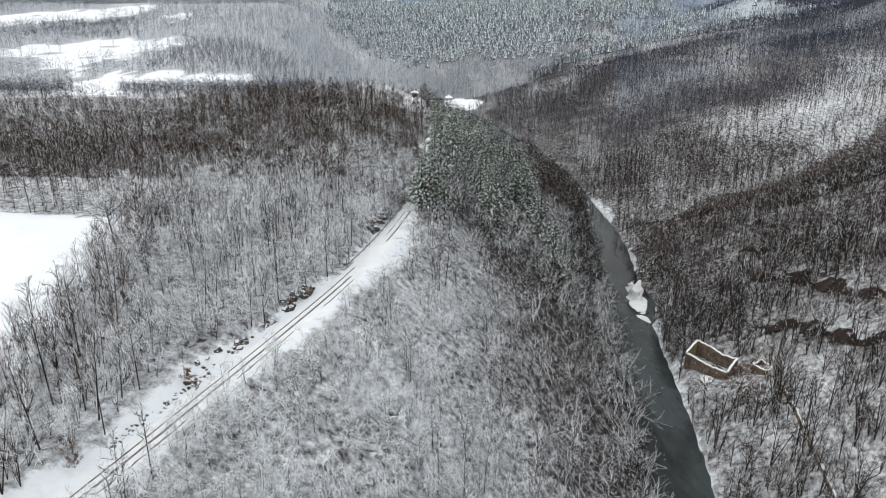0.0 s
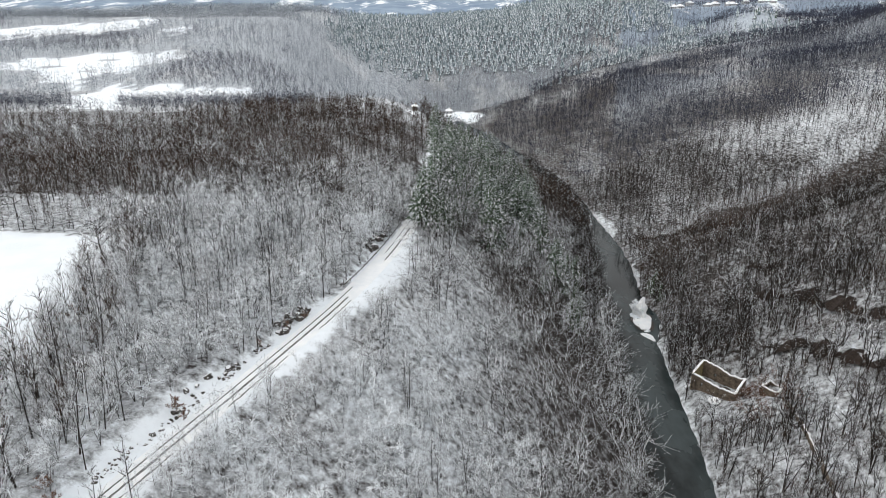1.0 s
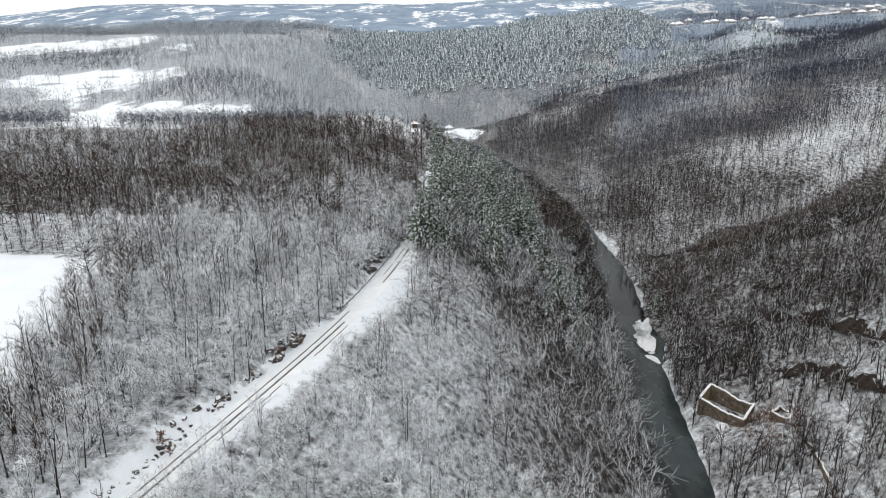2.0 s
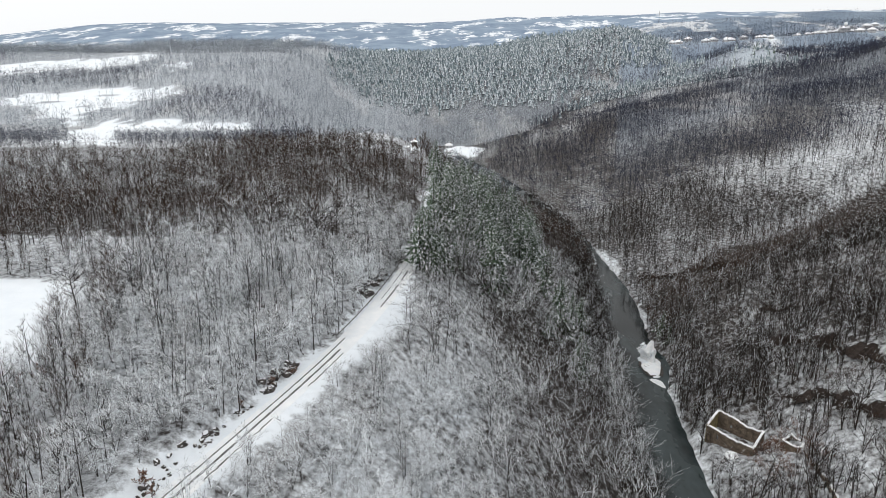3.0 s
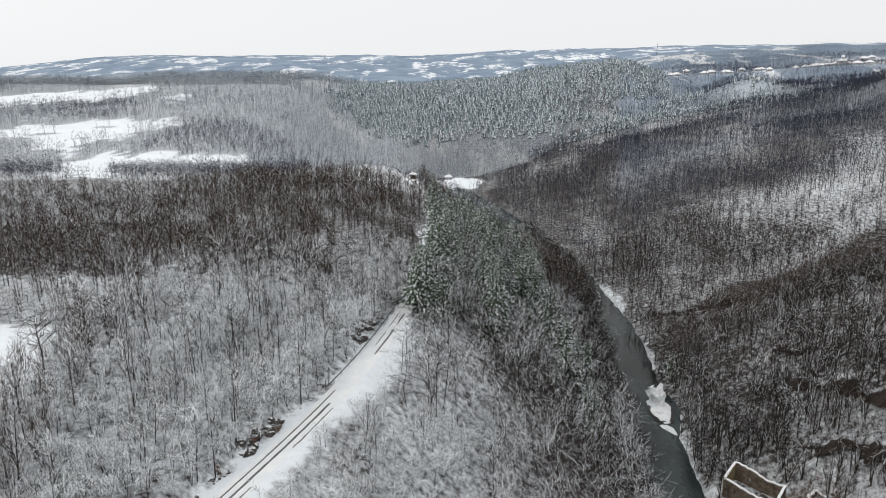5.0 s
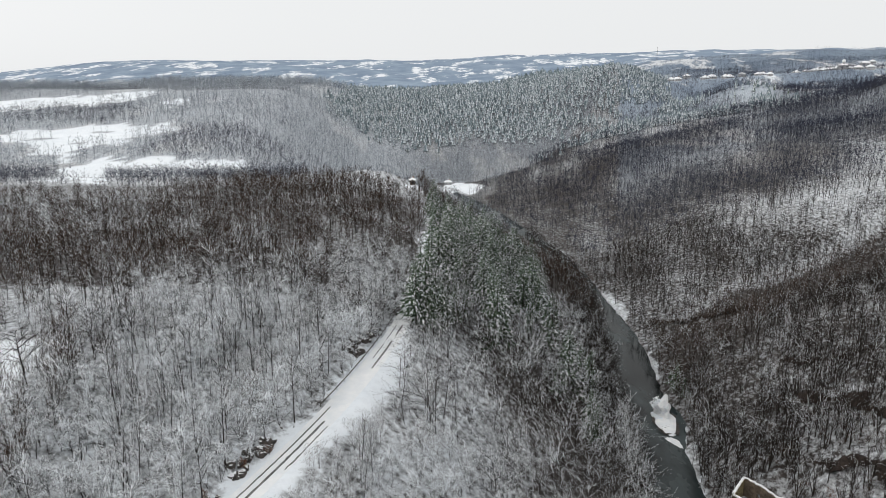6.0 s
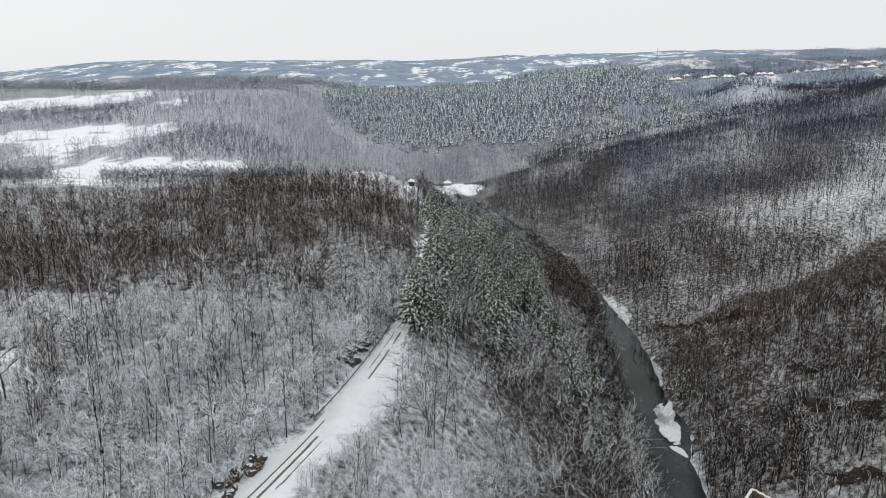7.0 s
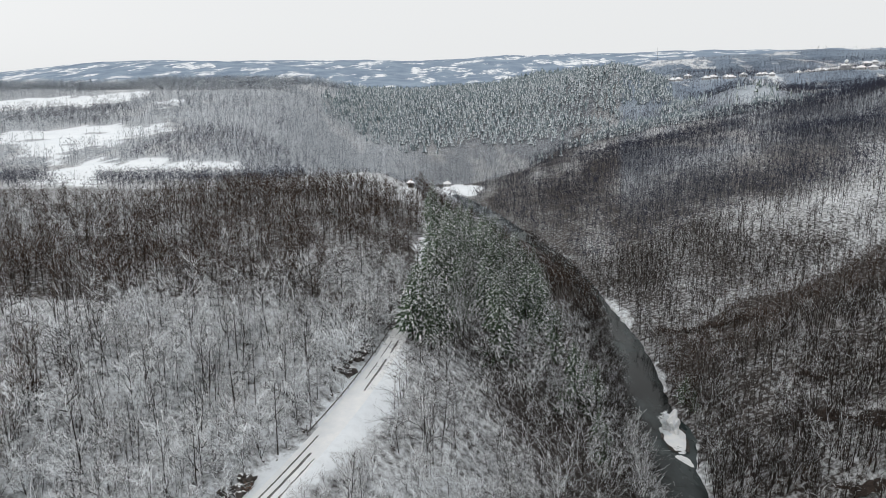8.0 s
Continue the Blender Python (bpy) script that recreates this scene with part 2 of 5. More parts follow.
def graded(lo, a, b, hi, fine, growth=1.06, cap=1e9, until=0.0):
    """Grid lines: fine from a to b, then wider and wider, held at cap as far as until beyond."""
    mid = list(np.arange(a, b + fine, fine))

    def run(reach):
        out, s, at = [], fine, 0.0
        while at < reach:
            s = s * growth if at > until else min(s * growth, cap)
            at += s
            out.append(at)
        return out

    return np.array([mid[0] - v for v in run(a - lo)][::-1] + mid + [mid[-1] + v for v in run(hi - b)])


def in_field(x, y):
    """The open snowfield on the plateau."""
    return (x < -70 - 0.16 * (y - 100) + rolling(x, y, 40, 21) * 3) & (y < 172 + rolling(x, y, 50, 22) * 3) & (y > 40)


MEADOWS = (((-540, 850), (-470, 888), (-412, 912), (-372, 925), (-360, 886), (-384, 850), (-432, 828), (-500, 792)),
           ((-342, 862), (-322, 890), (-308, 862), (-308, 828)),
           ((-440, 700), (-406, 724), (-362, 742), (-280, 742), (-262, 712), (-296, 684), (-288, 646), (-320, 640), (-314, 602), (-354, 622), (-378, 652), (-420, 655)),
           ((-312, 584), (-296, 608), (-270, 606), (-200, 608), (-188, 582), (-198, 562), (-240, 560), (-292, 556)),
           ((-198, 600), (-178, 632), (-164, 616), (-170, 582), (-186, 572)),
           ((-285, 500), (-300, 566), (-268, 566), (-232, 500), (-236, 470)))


def within(x, y, corners):
    """True inside a polygon of the plan."""
    out = np.zeros(np.shape(x), bool)
    for (ax, ay), (bx, by) in zip(corners, corners[1:] + corners[:1]):
        cross = (ay > y) != (by > y)
        out ^= cross & (x < (bx - ax) * (y - ay) / ((by - ay) or 1e-9) + ax)
    return out


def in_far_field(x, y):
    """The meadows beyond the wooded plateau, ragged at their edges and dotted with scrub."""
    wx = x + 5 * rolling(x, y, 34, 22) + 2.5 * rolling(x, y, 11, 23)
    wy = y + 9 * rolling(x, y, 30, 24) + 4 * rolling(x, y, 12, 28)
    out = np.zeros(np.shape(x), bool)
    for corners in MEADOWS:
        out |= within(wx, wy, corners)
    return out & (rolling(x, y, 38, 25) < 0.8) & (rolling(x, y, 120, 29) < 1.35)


def track_clear(x, y):
    d = x - rail_x(y)
    wide = 3.8 + 3.2 * step(140, 105, y) + rolling(x, y, 22, 26) * 1.2 - 2.4 * step(190, 215, y)
    right = 4.0 + 2.0 * step(165, 130, y) * step(95, 125, y) + 4.2 * step(140, 156, y) * step(199, 186, y) + rolling(x, y, 17, 27) * 0.9 - 2.4 * step(196, 212, y)
    return (d > -wide) & (d < right) & (y < 320)


def patch(x, y, cx, cy, rx, ry, seed=31):
    return ((x - cx) / rx) ** 2 + ((y - cy) / ry) ** 2 + rolling(x, y, 0.9 * (rx + ry), seed) * 0.35 < 1


VILLAGE = ((1166, 1245, 12), (1176, 1225, 14), (1192, 1250, 12), (1222, 1240, 13), (1234, 1225, 16), (1262, 1250, 17), (1256, 1225, 11), (1284, 1235, 12), (1310, 1245, 10), (1318, 1222, 12),
           (1330, 1225, 9), (1374, 1240, 14), (1390, 1225, 12), (1404, 1245, 15), (1412, 1225, 17), (1411, 1330, 14), (1428, 1250, 12), (1436, 1228, 12), (1443, 1330, 12), (1462, 1240, 13),
           (1476, 1225, 15), (1488, 1345, 16), (1496, 1235, 12), (1500, 1370, 12))
VILLAGE = tuple((a, y + (37 * k) % 90 - 30, 0.85 * w) for k, (a, y, w) in enumerate(VILLAGE))


def by_houses(x, y):
    """The yards and gardens of the village."""
    out = np.zeros(np.shape(x), bool)
    for at, hy, w in VILLAGE:
        out |= (np.abs(x - (at - 784) / 1189 * hy) < 0.75 * w + 2) & (y > hy - 26) & (y < hy + 9)
    return out


def from_rim(x, y):
    """How far beyond the rim of the near hill across the river a spot lies."""
    return y - 302 - 0.58 * (x - 100) - 5 * rolling(x, y, 45, 137)


def open_shore(x, y):
    """The snowy flat along the far bank."""
    e = x - river_x(y) - half_river(y)
    return (e > 0) & (e < -1.5 + 4 * rolling(x, y, 30, 103) + 2.5 * rolling(x, y, 9, 109) + 7 * np.exp(-((y - 385) / 22) ** 2) + 4 * np.exp(-((y - 500) / 10) ** 2)) & (y > 285) & (y < 545)


def wood_end(x):
    """How far the brown wood reaches across the plateau."""
    return 380 + 85 * step(-160, -112, x) - 60 * step(-62, -18, x)


def bare(x, y):
    """Where no tree stands."""
    out = (np.abs(x - river_x(y) - 1) < half_river(y) - 0.4) & (y < 845)
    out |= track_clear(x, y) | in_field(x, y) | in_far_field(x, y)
    out |= patch(x, y, 20, 814, 28, 40) | patch(x, y, 50, 735, 9, 26) | patch(x, y, -19, 466, 5, 15) | patch(x, y, 84, 530, 10, 22)
    out |= patch(x, y, 92, 372, 9, 14) | patch(x, y, 85, 505, 6, 8)
    out |= (np.abs(x - 88) < 9.5) & (np.abs(y - 193) < 9.5)
    out |= patch(x, y, 88, 177, 8, 12)
    out |= by_houses(x, y) | patch(x, y, 432, 984, 32, 15)
    out |= patch(x, y, -5, 308, 6, 26)
    return out


def build_ground():
    xs = graded(-4600, -90, 140, 4600, 2.0, 1.05, 6.5, 460)
    ys = graded(-700, 60, 300, 4850, 2.2, 1.028, 6.5, 600)
    gx, gy = np.meshgrid(xs, ys)
    gz = height(gx, gy)
    nx, ny = len(xs), len(ys)
    mesh = bpy.data.meshes.new("ground")
    idx = np.arange(nx * ny).reshape(ny, nx)
    quads = np.stack([idx[:-1, :-1], idx[:-1, 1:], idx[1:, 1:], idx[1:, :-1]], -1).reshape(-1, 4)
    mesh.vertices.add(nx * ny)
    mesh.vertices.foreach_set("co", np.stack([gx, gy, gz], -1).ravel())
    mesh.loops.add(quads.size)
    mesh.loops.foreach_set("vertex_index", quads.ravel().astype(np.int32))
    mesh.polygons.add(len(quads))
    mesh.polygons.foreach_set("loop_start", np.arange(0, quads.size, 4, dtype=np.int32))
    mesh.update(calc_edges=True)
    mesh.polygons.foreach_set("use_smooth", np.ones(len(quads), bool))
    e, d = gx - river_x(gy), gx - rail_x(gy)
    # forest-floor litter; some of the dark stands in for shade under twigs
    wild = 0.12 + (0.66 + 0.2 * np.clip(rolling(gx, gy, 26, 117), -1, 1)) * (~bare(gx, gy))
    wild = np.where((d < 0) & (gy > 212) & (gy < wood_end(gx)), 1.45 + 0.35 * rolling(gx, gy, 40, 121), wild)
    wild = np.where((d < -30) & (gy >= wood_end(gx)) & (gy < 470), 1.15, wild)
    wob = rolling(gx, gy, 45, 41)
    slope = np.maximum(step(-2, 22, gx - 7 * wob), step(198, 226, gy - 8 * wob)) * (d > 4)
    wild = np.where((d > 4) & (e < 0) & (gy < 640), wild + (1.15 + 0.45 * step(8, 45, gx) + 0.35 * step(150, 200, gy) + 0.35 * step(225, 250, gy) * step(50, 60, gx) - wild) * slope, wild)
    wild = np.where((e > half_river(gy) - 2.2 + 4.7 * step(262, 225, gy) + (1.0 + 1.5 * step(262, 225, gy)) * rolling(gx, gy, 22, 35)) & (gy < 860), 0.9 + 0.58 * step(172, 240, gy) - 0.2 * step(300, 335, gy) * step(420, 390, gy) + 0.08 * step(500, 560, gy)
                    + 0.3 * np.clip(rolling(gx, gy, 130, 34), -1, 1) * step(400, 480, gy) + 0.2 * rolling(gx, gy, 30, 120), wild)
    rim = from_rim(gx, gy)
    wild = np.where((e > 18) & (gy < 460) & (np.abs(rim) < 26), 1.75, wild)
    wild = np.where((e > 18) & (gy < 460) & (rim >= 26) & (rim < 40) & (gx > 120), 1.05, wild)
    wild = np.where(gy > 860, np.where(gx > 53 + 0.56 * (gy - 757), np.where(gy > 985, 0.9, 1.3) + 0.35 * np.clip(rolling(gx, gy, 130, 34), -1, 1), 0.4), wild)
    hill = (gy > 600) & (gx < 53 + 0.56 * (gy - 757)) & ((e < 0) | (gy > 860)) & ~bare(gx, gy)
    wild = np.where(hill, 0.7 + 0.5 * step(-90, 0, gx), wild)
    wild = np.where(open_shore(gx, gy), 0.4, wild)
    wild = np.where((gy > 1390) & (gy < 1800) & (gx > 0.25 * gy), 1.9, wild)
    wild = np.where(by_houses(gx, gy), 0.5, wild)
    wild = np.where(patch(gx, gy, -165, 318, 60, 20), 0.9, wild)
    wild = np.where(track_clear(gx, gy) | patch(gx, gy, -5, 308, 6, 26) | patch(gx, gy, -19, 466, 5, 15), 0.10, wild)
    wild = np.where(patch(gx, gy, 20, 814, 28, 40) & (np.abs(e) > half_river(gy)), 0.05, wild)
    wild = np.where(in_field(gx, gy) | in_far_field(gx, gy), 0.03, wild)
    open_slope = np.exp(-((gx - 250) / 60) ** 2 - ((gy - 462) / 42) ** 2) + 0.7 * np.exp(-((gx - 330) / 60) ** 2 - ((gy - 530) / 50) ** 2) + 1.1 * np.exp(-((gx - 426) / 46) ** 2 - ((gy - 980) / 26) ** 2)
    wild = np.clip(wild * (1 - 0.5 * np.minimum(open_slope, 1.3)), 0, 2)
    lay = mesh.attributes.new("litter", "FLOAT", "POINT")
    lay.data.foreach_set("value", wild.ravel().astype(np.float32))
    # share of the haze-blued country colour, growing with distance
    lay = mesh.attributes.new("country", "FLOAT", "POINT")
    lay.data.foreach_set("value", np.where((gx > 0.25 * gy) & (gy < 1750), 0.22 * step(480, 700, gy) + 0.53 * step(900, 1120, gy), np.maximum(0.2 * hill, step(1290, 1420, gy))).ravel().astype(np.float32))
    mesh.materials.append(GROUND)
    return tagged(new("ground", mesh), "snow-covered valley ground with leaf litter showing through", "ground", kind="structure")


build_ground()


def sheet_along(name, f, y0, y1, offs, z, stepy=2.0):
    bm = bmesh.new()
    rows = []
    for y in np.arange(y0, y1 + stepy, stepy):
        x = float(f(y))
        rows.append([bm.verts.new((x + o, y, z)) for o in offs])
    for a, b in zip(rows, rows[1:]):
        for i in range(len(offs) - 1):
            bm.faces.new((a[i], a[i + 1], b[i + 1], b[i]))
    mesh = bpy.data.meshes.new(name)
    bm.to_mesh(mesh)
    bm.free()
    return mesh


river = sheet_along("river", river_x, -390, 900, (-14, 0, 14), 0.0, 4.0)
river.materials.append(WATER)
tagged(new("water", river), "dark grey-green slow river water reflecting overcast sky", "river", kind="structure")


# ---- helpers for things ----
def part(name, bm, material, parent, label=""):
    mesh = bpy.data.meshes.new(name)
    bm.to_mesh(mesh)
    bm.free()
    mesh.materials.append(material)
    ob = new(name, mesh)
    ob.parent = parent
    return tagged(ob, label) if label else ob


def tri_mesh(name, tris, material):
    """A mesh of loose triangles, (n, 3, 3)."""
    n = len(tris)
    mesh = bpy.data.meshes.new(name)
    mesh.vertices.add(3 * n)
    mesh.vertices.foreach_set("co", np.ascontiguousarray(tris, np.float32).ravel())
    mesh.loops.add(3 * n)
    mesh.loops.foreach_set("vertex_index", np.arange(3 * n, dtype=np.int32))
    mesh.polygons.add(n)
    mesh.polygons.foreach_set("loop_start", np.arange(0, 3 * n, 3, dtype=np.int32))
    mesh.materials.append(material)
    mesh.update(calc_edges=True)
    return mesh


def unit(v):
    return v / np.maximum(np.linalg.norm(v, axis=-1, keepdims=True), 1e-9)


def rods(a, b, ra, rb):
    """Three-sided tapered rods from a to b: six triangles each."""
    a, b = np.atleast_2d(a), np.atleast_2d(b)
    d = unit(b - a)
    ref = np.where(np.abs(d[:, 2:]) > 0.9, [[1.0, 0, 0]], [[0, 0, 1.0]])
    s = unit(np.cross(d, ref))
    t = np.cross(d, s)
    ra, rb = np.broadcast_to(ra, len(a))[:, None], np.broadcast_to(rb, len(a))[:, None]
    out = []
    for k in range(3):
        w0, w1 = (np.cos(q) * s + np.sin(q) * t for q in (2.0944 * k, 2.0944 * (k + 1)))
        out += [np.stack([a + ra * w0, a + ra * w1, b + rb * w1], 1), np.stack([a + ra * w0, b + rb * w1, b + rb * w0], 1)]
    return np.concatenate(out)


def blades(a, d, length, width, level, rng):
    """Thin pointed slivers from a along d. level 1 lies flat (snow on top), 0 stands at any turn."""
    n = len(a)
    side = np.cross(d, [0, 0, 1.0])
    side = unit(np.where(np.linalg.norm(side, axis=1, keepdims=True) < 0.1, [[1.0, 0, 0]], side))
    q = rng.uniform(0, np.pi, n)[:, None] * (1 - level)
    w = np.cos(q) * side + np.sin(q) * np.cross(side, d)
    half = 0.5 * np.broadcast_to(width, n)[:, None] * w
    tip = a + d * np.broadcast_to(length, n)[:, None]
    mid = a + 0.35 * (tip - a)
    return np.stack([mid - half, mid + half, np.where(rng.rand(n, 1) < 0.5, tip, 1.6 * a - 0.6 * mid + (tip - a) * 0.9)], 1)


def fronds(a, d, length, width, flat, sag, rng):
    """Bent slivers that taper to both ends, two triangles each; flat 1 lies level, as snow on a twig does."""
    n = len(a)
    side = np.cross(d, [0, 0, 1.0])
    side = unit(np.where(np.linalg.norm(side, axis=1, keepdims=True) < 0.1, [[1.0, 0, 0]], side))
    q = rng.uniform(0, np.pi, n)[:, None] * (1 - flat)
    half = 0.5 * np.broadcast_to(width, n)[:, None] * (np.cos(q) * side + np.sin(q) * np.cross(side, d))
    long = np.broadcast_to(length, n)[:, None]
    rise = [0, 0, 1.0] * (0.5 * sag * long)
    mid, tip = a + d * (0.45 * long) + rise, a + d * (0.95 * long) - rise
    return np.concatenate([np.stack([a, mid - half, mid + half], 1), np.stack([mid + half, mid - half, tip], 1)])


def ribbons(a, b, wa, wb, lying):
    """Strips from a to b, upright (wood) or lying on top (snow): two triangles each."""
    d = unit(b - a)
    side = unit(np.cross(d, [0, 0, 1.0]) + 1e-6)
    w = side if lying else np.cross(side, d)
    wa, wb = np.broadcast_to(wa, len(a))[:, None] * w, np.broadcast_to(wb, len(a))[:, None] * w
    return np.concatenate([np.stack([a - wa, a + wa, b + wb], 1), np.stack([a - wa, b + wb, b - wb], 1)])


def bare_tree(seed, tall, spread, limbs, twigs, snowy, thick=1.0, upright=0.6, low=0.3, twig_len=1.4, twig_wide=0.07,
              limb_snow=0.5, forks=1, crook=0.25, detail=0, stems=1, up=0.25, snow_wide=0.09, limb_load=0.85, least=0.03, fan=0.16, sag=0.12, arch=-0.10):
    """Triangles of a leafless tree: wood, twigs, snow. detail 0: all; 1: plain limbs; 2: a mere stem and twigs."""
    rng = np.random.RandomState(seed)
    r0 = 0.010 * tall * thick
    wood, lines = [], []
    for s in range(stems):
        lean = rng.normal(0, 0.05 if s == 0 else fan, 2) * tall
        top = tall * (0.88 if s == 0 else rng.uniform(0.55, 0.8))
        knots = np.zeros((4, 3))
        knots[1:, :2] = np.outer(np.arange(1, 4) / 3, lean) + rng.normal(0, 0.014 * tall, (3, 2))
        knots[:, 2] = np.arange(4) / 3 * top
        lines.append(knots)
        if detail == 0:
            wood.append(rods(knots[:-1], knots[1:], r0 * np.array([1, 0.75, 0.5]), r0 * np.array([0.75, 0.5, 0.15])))
        else:
            a, b = knots[:1], knots[3:]
            wood.append(rods(a, b, r0, r0 * 0.2)[::2] if detail == 2 else rods(a, b, r0, r0 * 0.2))
    f = low + (0.97 - low) * (np.arange(limbs) + rng.rand(limbs)) / limbs
    at = np.stack([[np.interp(g * 3, range(4), lines[i % stems][:, c]) for c in range(3)] for i, g in enumerate(f)])
    turn = rng.uniform(0, 6.283) + np.arange(limbs) * 2.4 + rng.normal(0, 0.4, limbs)
    rise = upright / max(0.15, 1 - upright * 0.6) * rng.uniform(0.5, 1.5, limbs)
    out = unit(np.stack([np.cos(turn), np.sin(turn), rise], 1))
    long = spread * (1.15 - 0.7 * np.clip((f - low) / (1 - low), 0, 1)) * rng.uniform(0.65, 1.3, limbs)
    starts, ends, wide = [], [], []
    segs = (4, 2, 1)[detail]
    p, way = at, out
    rl = r0 * 0.5
    for k in range(segs):
        q = p + way * (long / segs)[:, None]
        starts.append(p), ends.append(q), wide.append(np.full(limbs, rl * (1 - 0.24 * k)))
        if detail == 0:
            for _ in range(forks):
                twist = unit(way + rng.normal(0, 0.65, (limbs, 3)))
                m = q + twist * (long * 0.3)[:, None]
                e = m + unit(twist + rng.normal(0, crook, (limbs, 3)) + [0, 0, 0.12]) * (long * 0.28)[:, None]
                starts += [q, m]
                ends += [m, e]
                wide += [np.full(limbs, rl * (0.55 - 0.1 * k)), np.full(limbs, rl * (0.4 - 0.08 * k))]
        p, way = q, unit(way + rng.normal(0, crook, (limbs, 3)) - [0, 0, arch])
    starts, ends, wide = np.concatenate(starts), np.concatenate(ends), np.concatenate(wide)
    if detail < 2:
        wood.append(ribbons(starts, ends, wide, wide * 0.7, False))
    i = rng.randint(0, len(starts), twigs)
    g = rng.uniform(0.05, 1.0, (twigs, 1))
    a = starts[i] * (1 - g) + ends[i] * g
    d = unit(unit(ends[i] - starts[i]) * 0.7 + rng.normal(0, 0.5, (twigs, 3)) + [0, 0, up + 0.4 * upright])
    size = twig_len * rng.uniform(0.5, 1.3, twigs)
    dark = blades(a, d, size, twig_wide, 0, rng)
    k = int(twigs * snowy)
    flat = unit(d[:k] * [1, 1, 0.5])
    snow = [fronds(a[:k] + [0, 0, 0.05], flat, size[:k], snow_wide * rng.uniform(0.6, 1.4, k), 0.85, sag, rng)] if detail < 2 else [blades(a[:k] + [0, 0, 0.05], flat, size[:k], snow_wide, 1, rng)]
    if limb_snow and detail < 2:
        laden = rng.rand(limbs)
        keep = np.tile(laden, len(starts) // limbs) < np.where(wide > 0.6 * rl, 1.25, 0.8) * limb_snow
        lift = [0, 0, 1] * (wide[keep] + 0.02)[:, None]
        w = np.maximum(wide[keep] * limb_load, least)
        snow.append(ribbons(starts[keep] + lift, ends[keep] + lift * 0.7, w, w * 0.75, True))
    return np.concatenate(wood), dark, np.concatenate(snow)


def conifer(seed, tall, spread, whorls, boughs, snowy, slivers=3, clear=0.25):
    """Triangles of a pine or spruce: wood, needles, snow."""
    rng = np.random.RandomState(seed)
    wood = rods([[0, 0, 0]], [[rng.normal(0, 0.1), rng.normal(0, 0.1), tall * 0.97]], 0.012 * tall, 0.02)
    needles, snow = [], []
    for k in range(whorls):
        f = clear + (1 - clear) * (k + rng.uniform(-0.2, 0.2)) / whorls
        n = boughs
        turn = rng.uniform(0, 6.283) + np.arange(n) * 6.283 / n + rng.normal(0, 0.3, n)
        reach = spread * (1.02 - (f - clear) / (1 - clear)) ** 0.75 * rng.uniform(0.55, 1.2, n) + 0.2
        d = unit(np.stack([np.cos(turn), np.sin(turn), rng.uniform(-0.4, 0.15, n) + 0.7 * (f - 0.45)], 1))
        a = np.tile([0, 0, tall * f], (n, 1)) + rng.normal(0, 0.08, (n, 3))
        for s in range(slivers):
            o = a + d * (reach * s / slivers * 0.8)[:, None]
            dd = unit(d + rng.normal(0, 0.38, (n, 3)) - [0, 0, 0.28 * s / slivers])
            w = 0.15 * reach + 0.09
            needles.append(blades(o, dd, reach * 0.62, w, 0.7, rng))
            put = rng.rand(n) < snowy
            snow.append(blades(o[put] + d[put] * (0.25 * reach[put])[:, None] + [0, 0, 0.09], dd[put], reach[put] * 0.5, w[put] * 0.7, 0.9, rng))
    return wood, np.concatenate(needles), np.concatenate(snow)


def tiered(seed, tall, spread, tiers=4, sides=6):
    """A far spruce: tiers of drooping boughs, with snow on most of them."""
    rng = np.random.RandomState(seed)
    wood = rods([[0, 0, 0]], [[0, 0, tall * 0.5]], 0.2, 0.1)[::2]
    needles, snow = [], []
    for k in range(tiers):
        z0, z1 = tall * (0.08 + 0.78 * k / tiers), tall * min(1.0, 0.08 + 0.78 * k / tiers + 0.42)
        r = spread * (1 - 0.8 * k / tiers)
        for i in range(sides):
            a, b = 6.283 * (i + rng.uniform(-0.2, 0.2)) / sides, 6.283 * (i + 1 + rng.uniform(-0.2, 0.2)) / sides
            q = r * rng.uniform(0.75, 1.25, 2)
            zz = z0 + rng.normal(0, 0.03 * tall, 2)
            p0, p1, top = np.array([math.cos(a) * q[0], math.sin(a) * q[0], zz[0]]), np.array([math.cos(b) * q[1], math.sin(b) * q[1], zz[1]]), np.array([0, 0, z1])
            needles.append([p0, p1, top])
            if rng.rand() < 0.7:
                up = np.array([0, 0, 0.18])
                m = (p0 + p1) / 2
                k = rng.uniform(0.45, 0.85)
                snow.append([p0 * 0.97 + m * 0.03 + up, p1 * 0.9 + m * 0.1 + up, m + (top - m) * k + up])
    return wood, np.array(needles), np.array(snow)


def scatter(spacing, x0, x1, y0, y1, seed):
    """Jittered spots over a rectangle of the plan."""
    r = np.random.RandomState(seed)
    gx, gy = np.meshgrid(np.arange(x0, x1, spacing), np.arange(y0, y1, spacing))
    gx = gx + r.uniform(-0.5, 0.5, gx.shape) * spacing * 1.7
    gy = gy + r.uniform(-0.5, 0.5, gy.shape) * spacing * 1.7
    x, y = gx.ravel(), gy.ravel()
    seen = (np.abs(x) < 0.64 * np.maximum(y, 0) + 26) & (y > 58)
    return x[seen], y[seen]


TREE_PARTS = ("trunk", "crown", "snow_load")


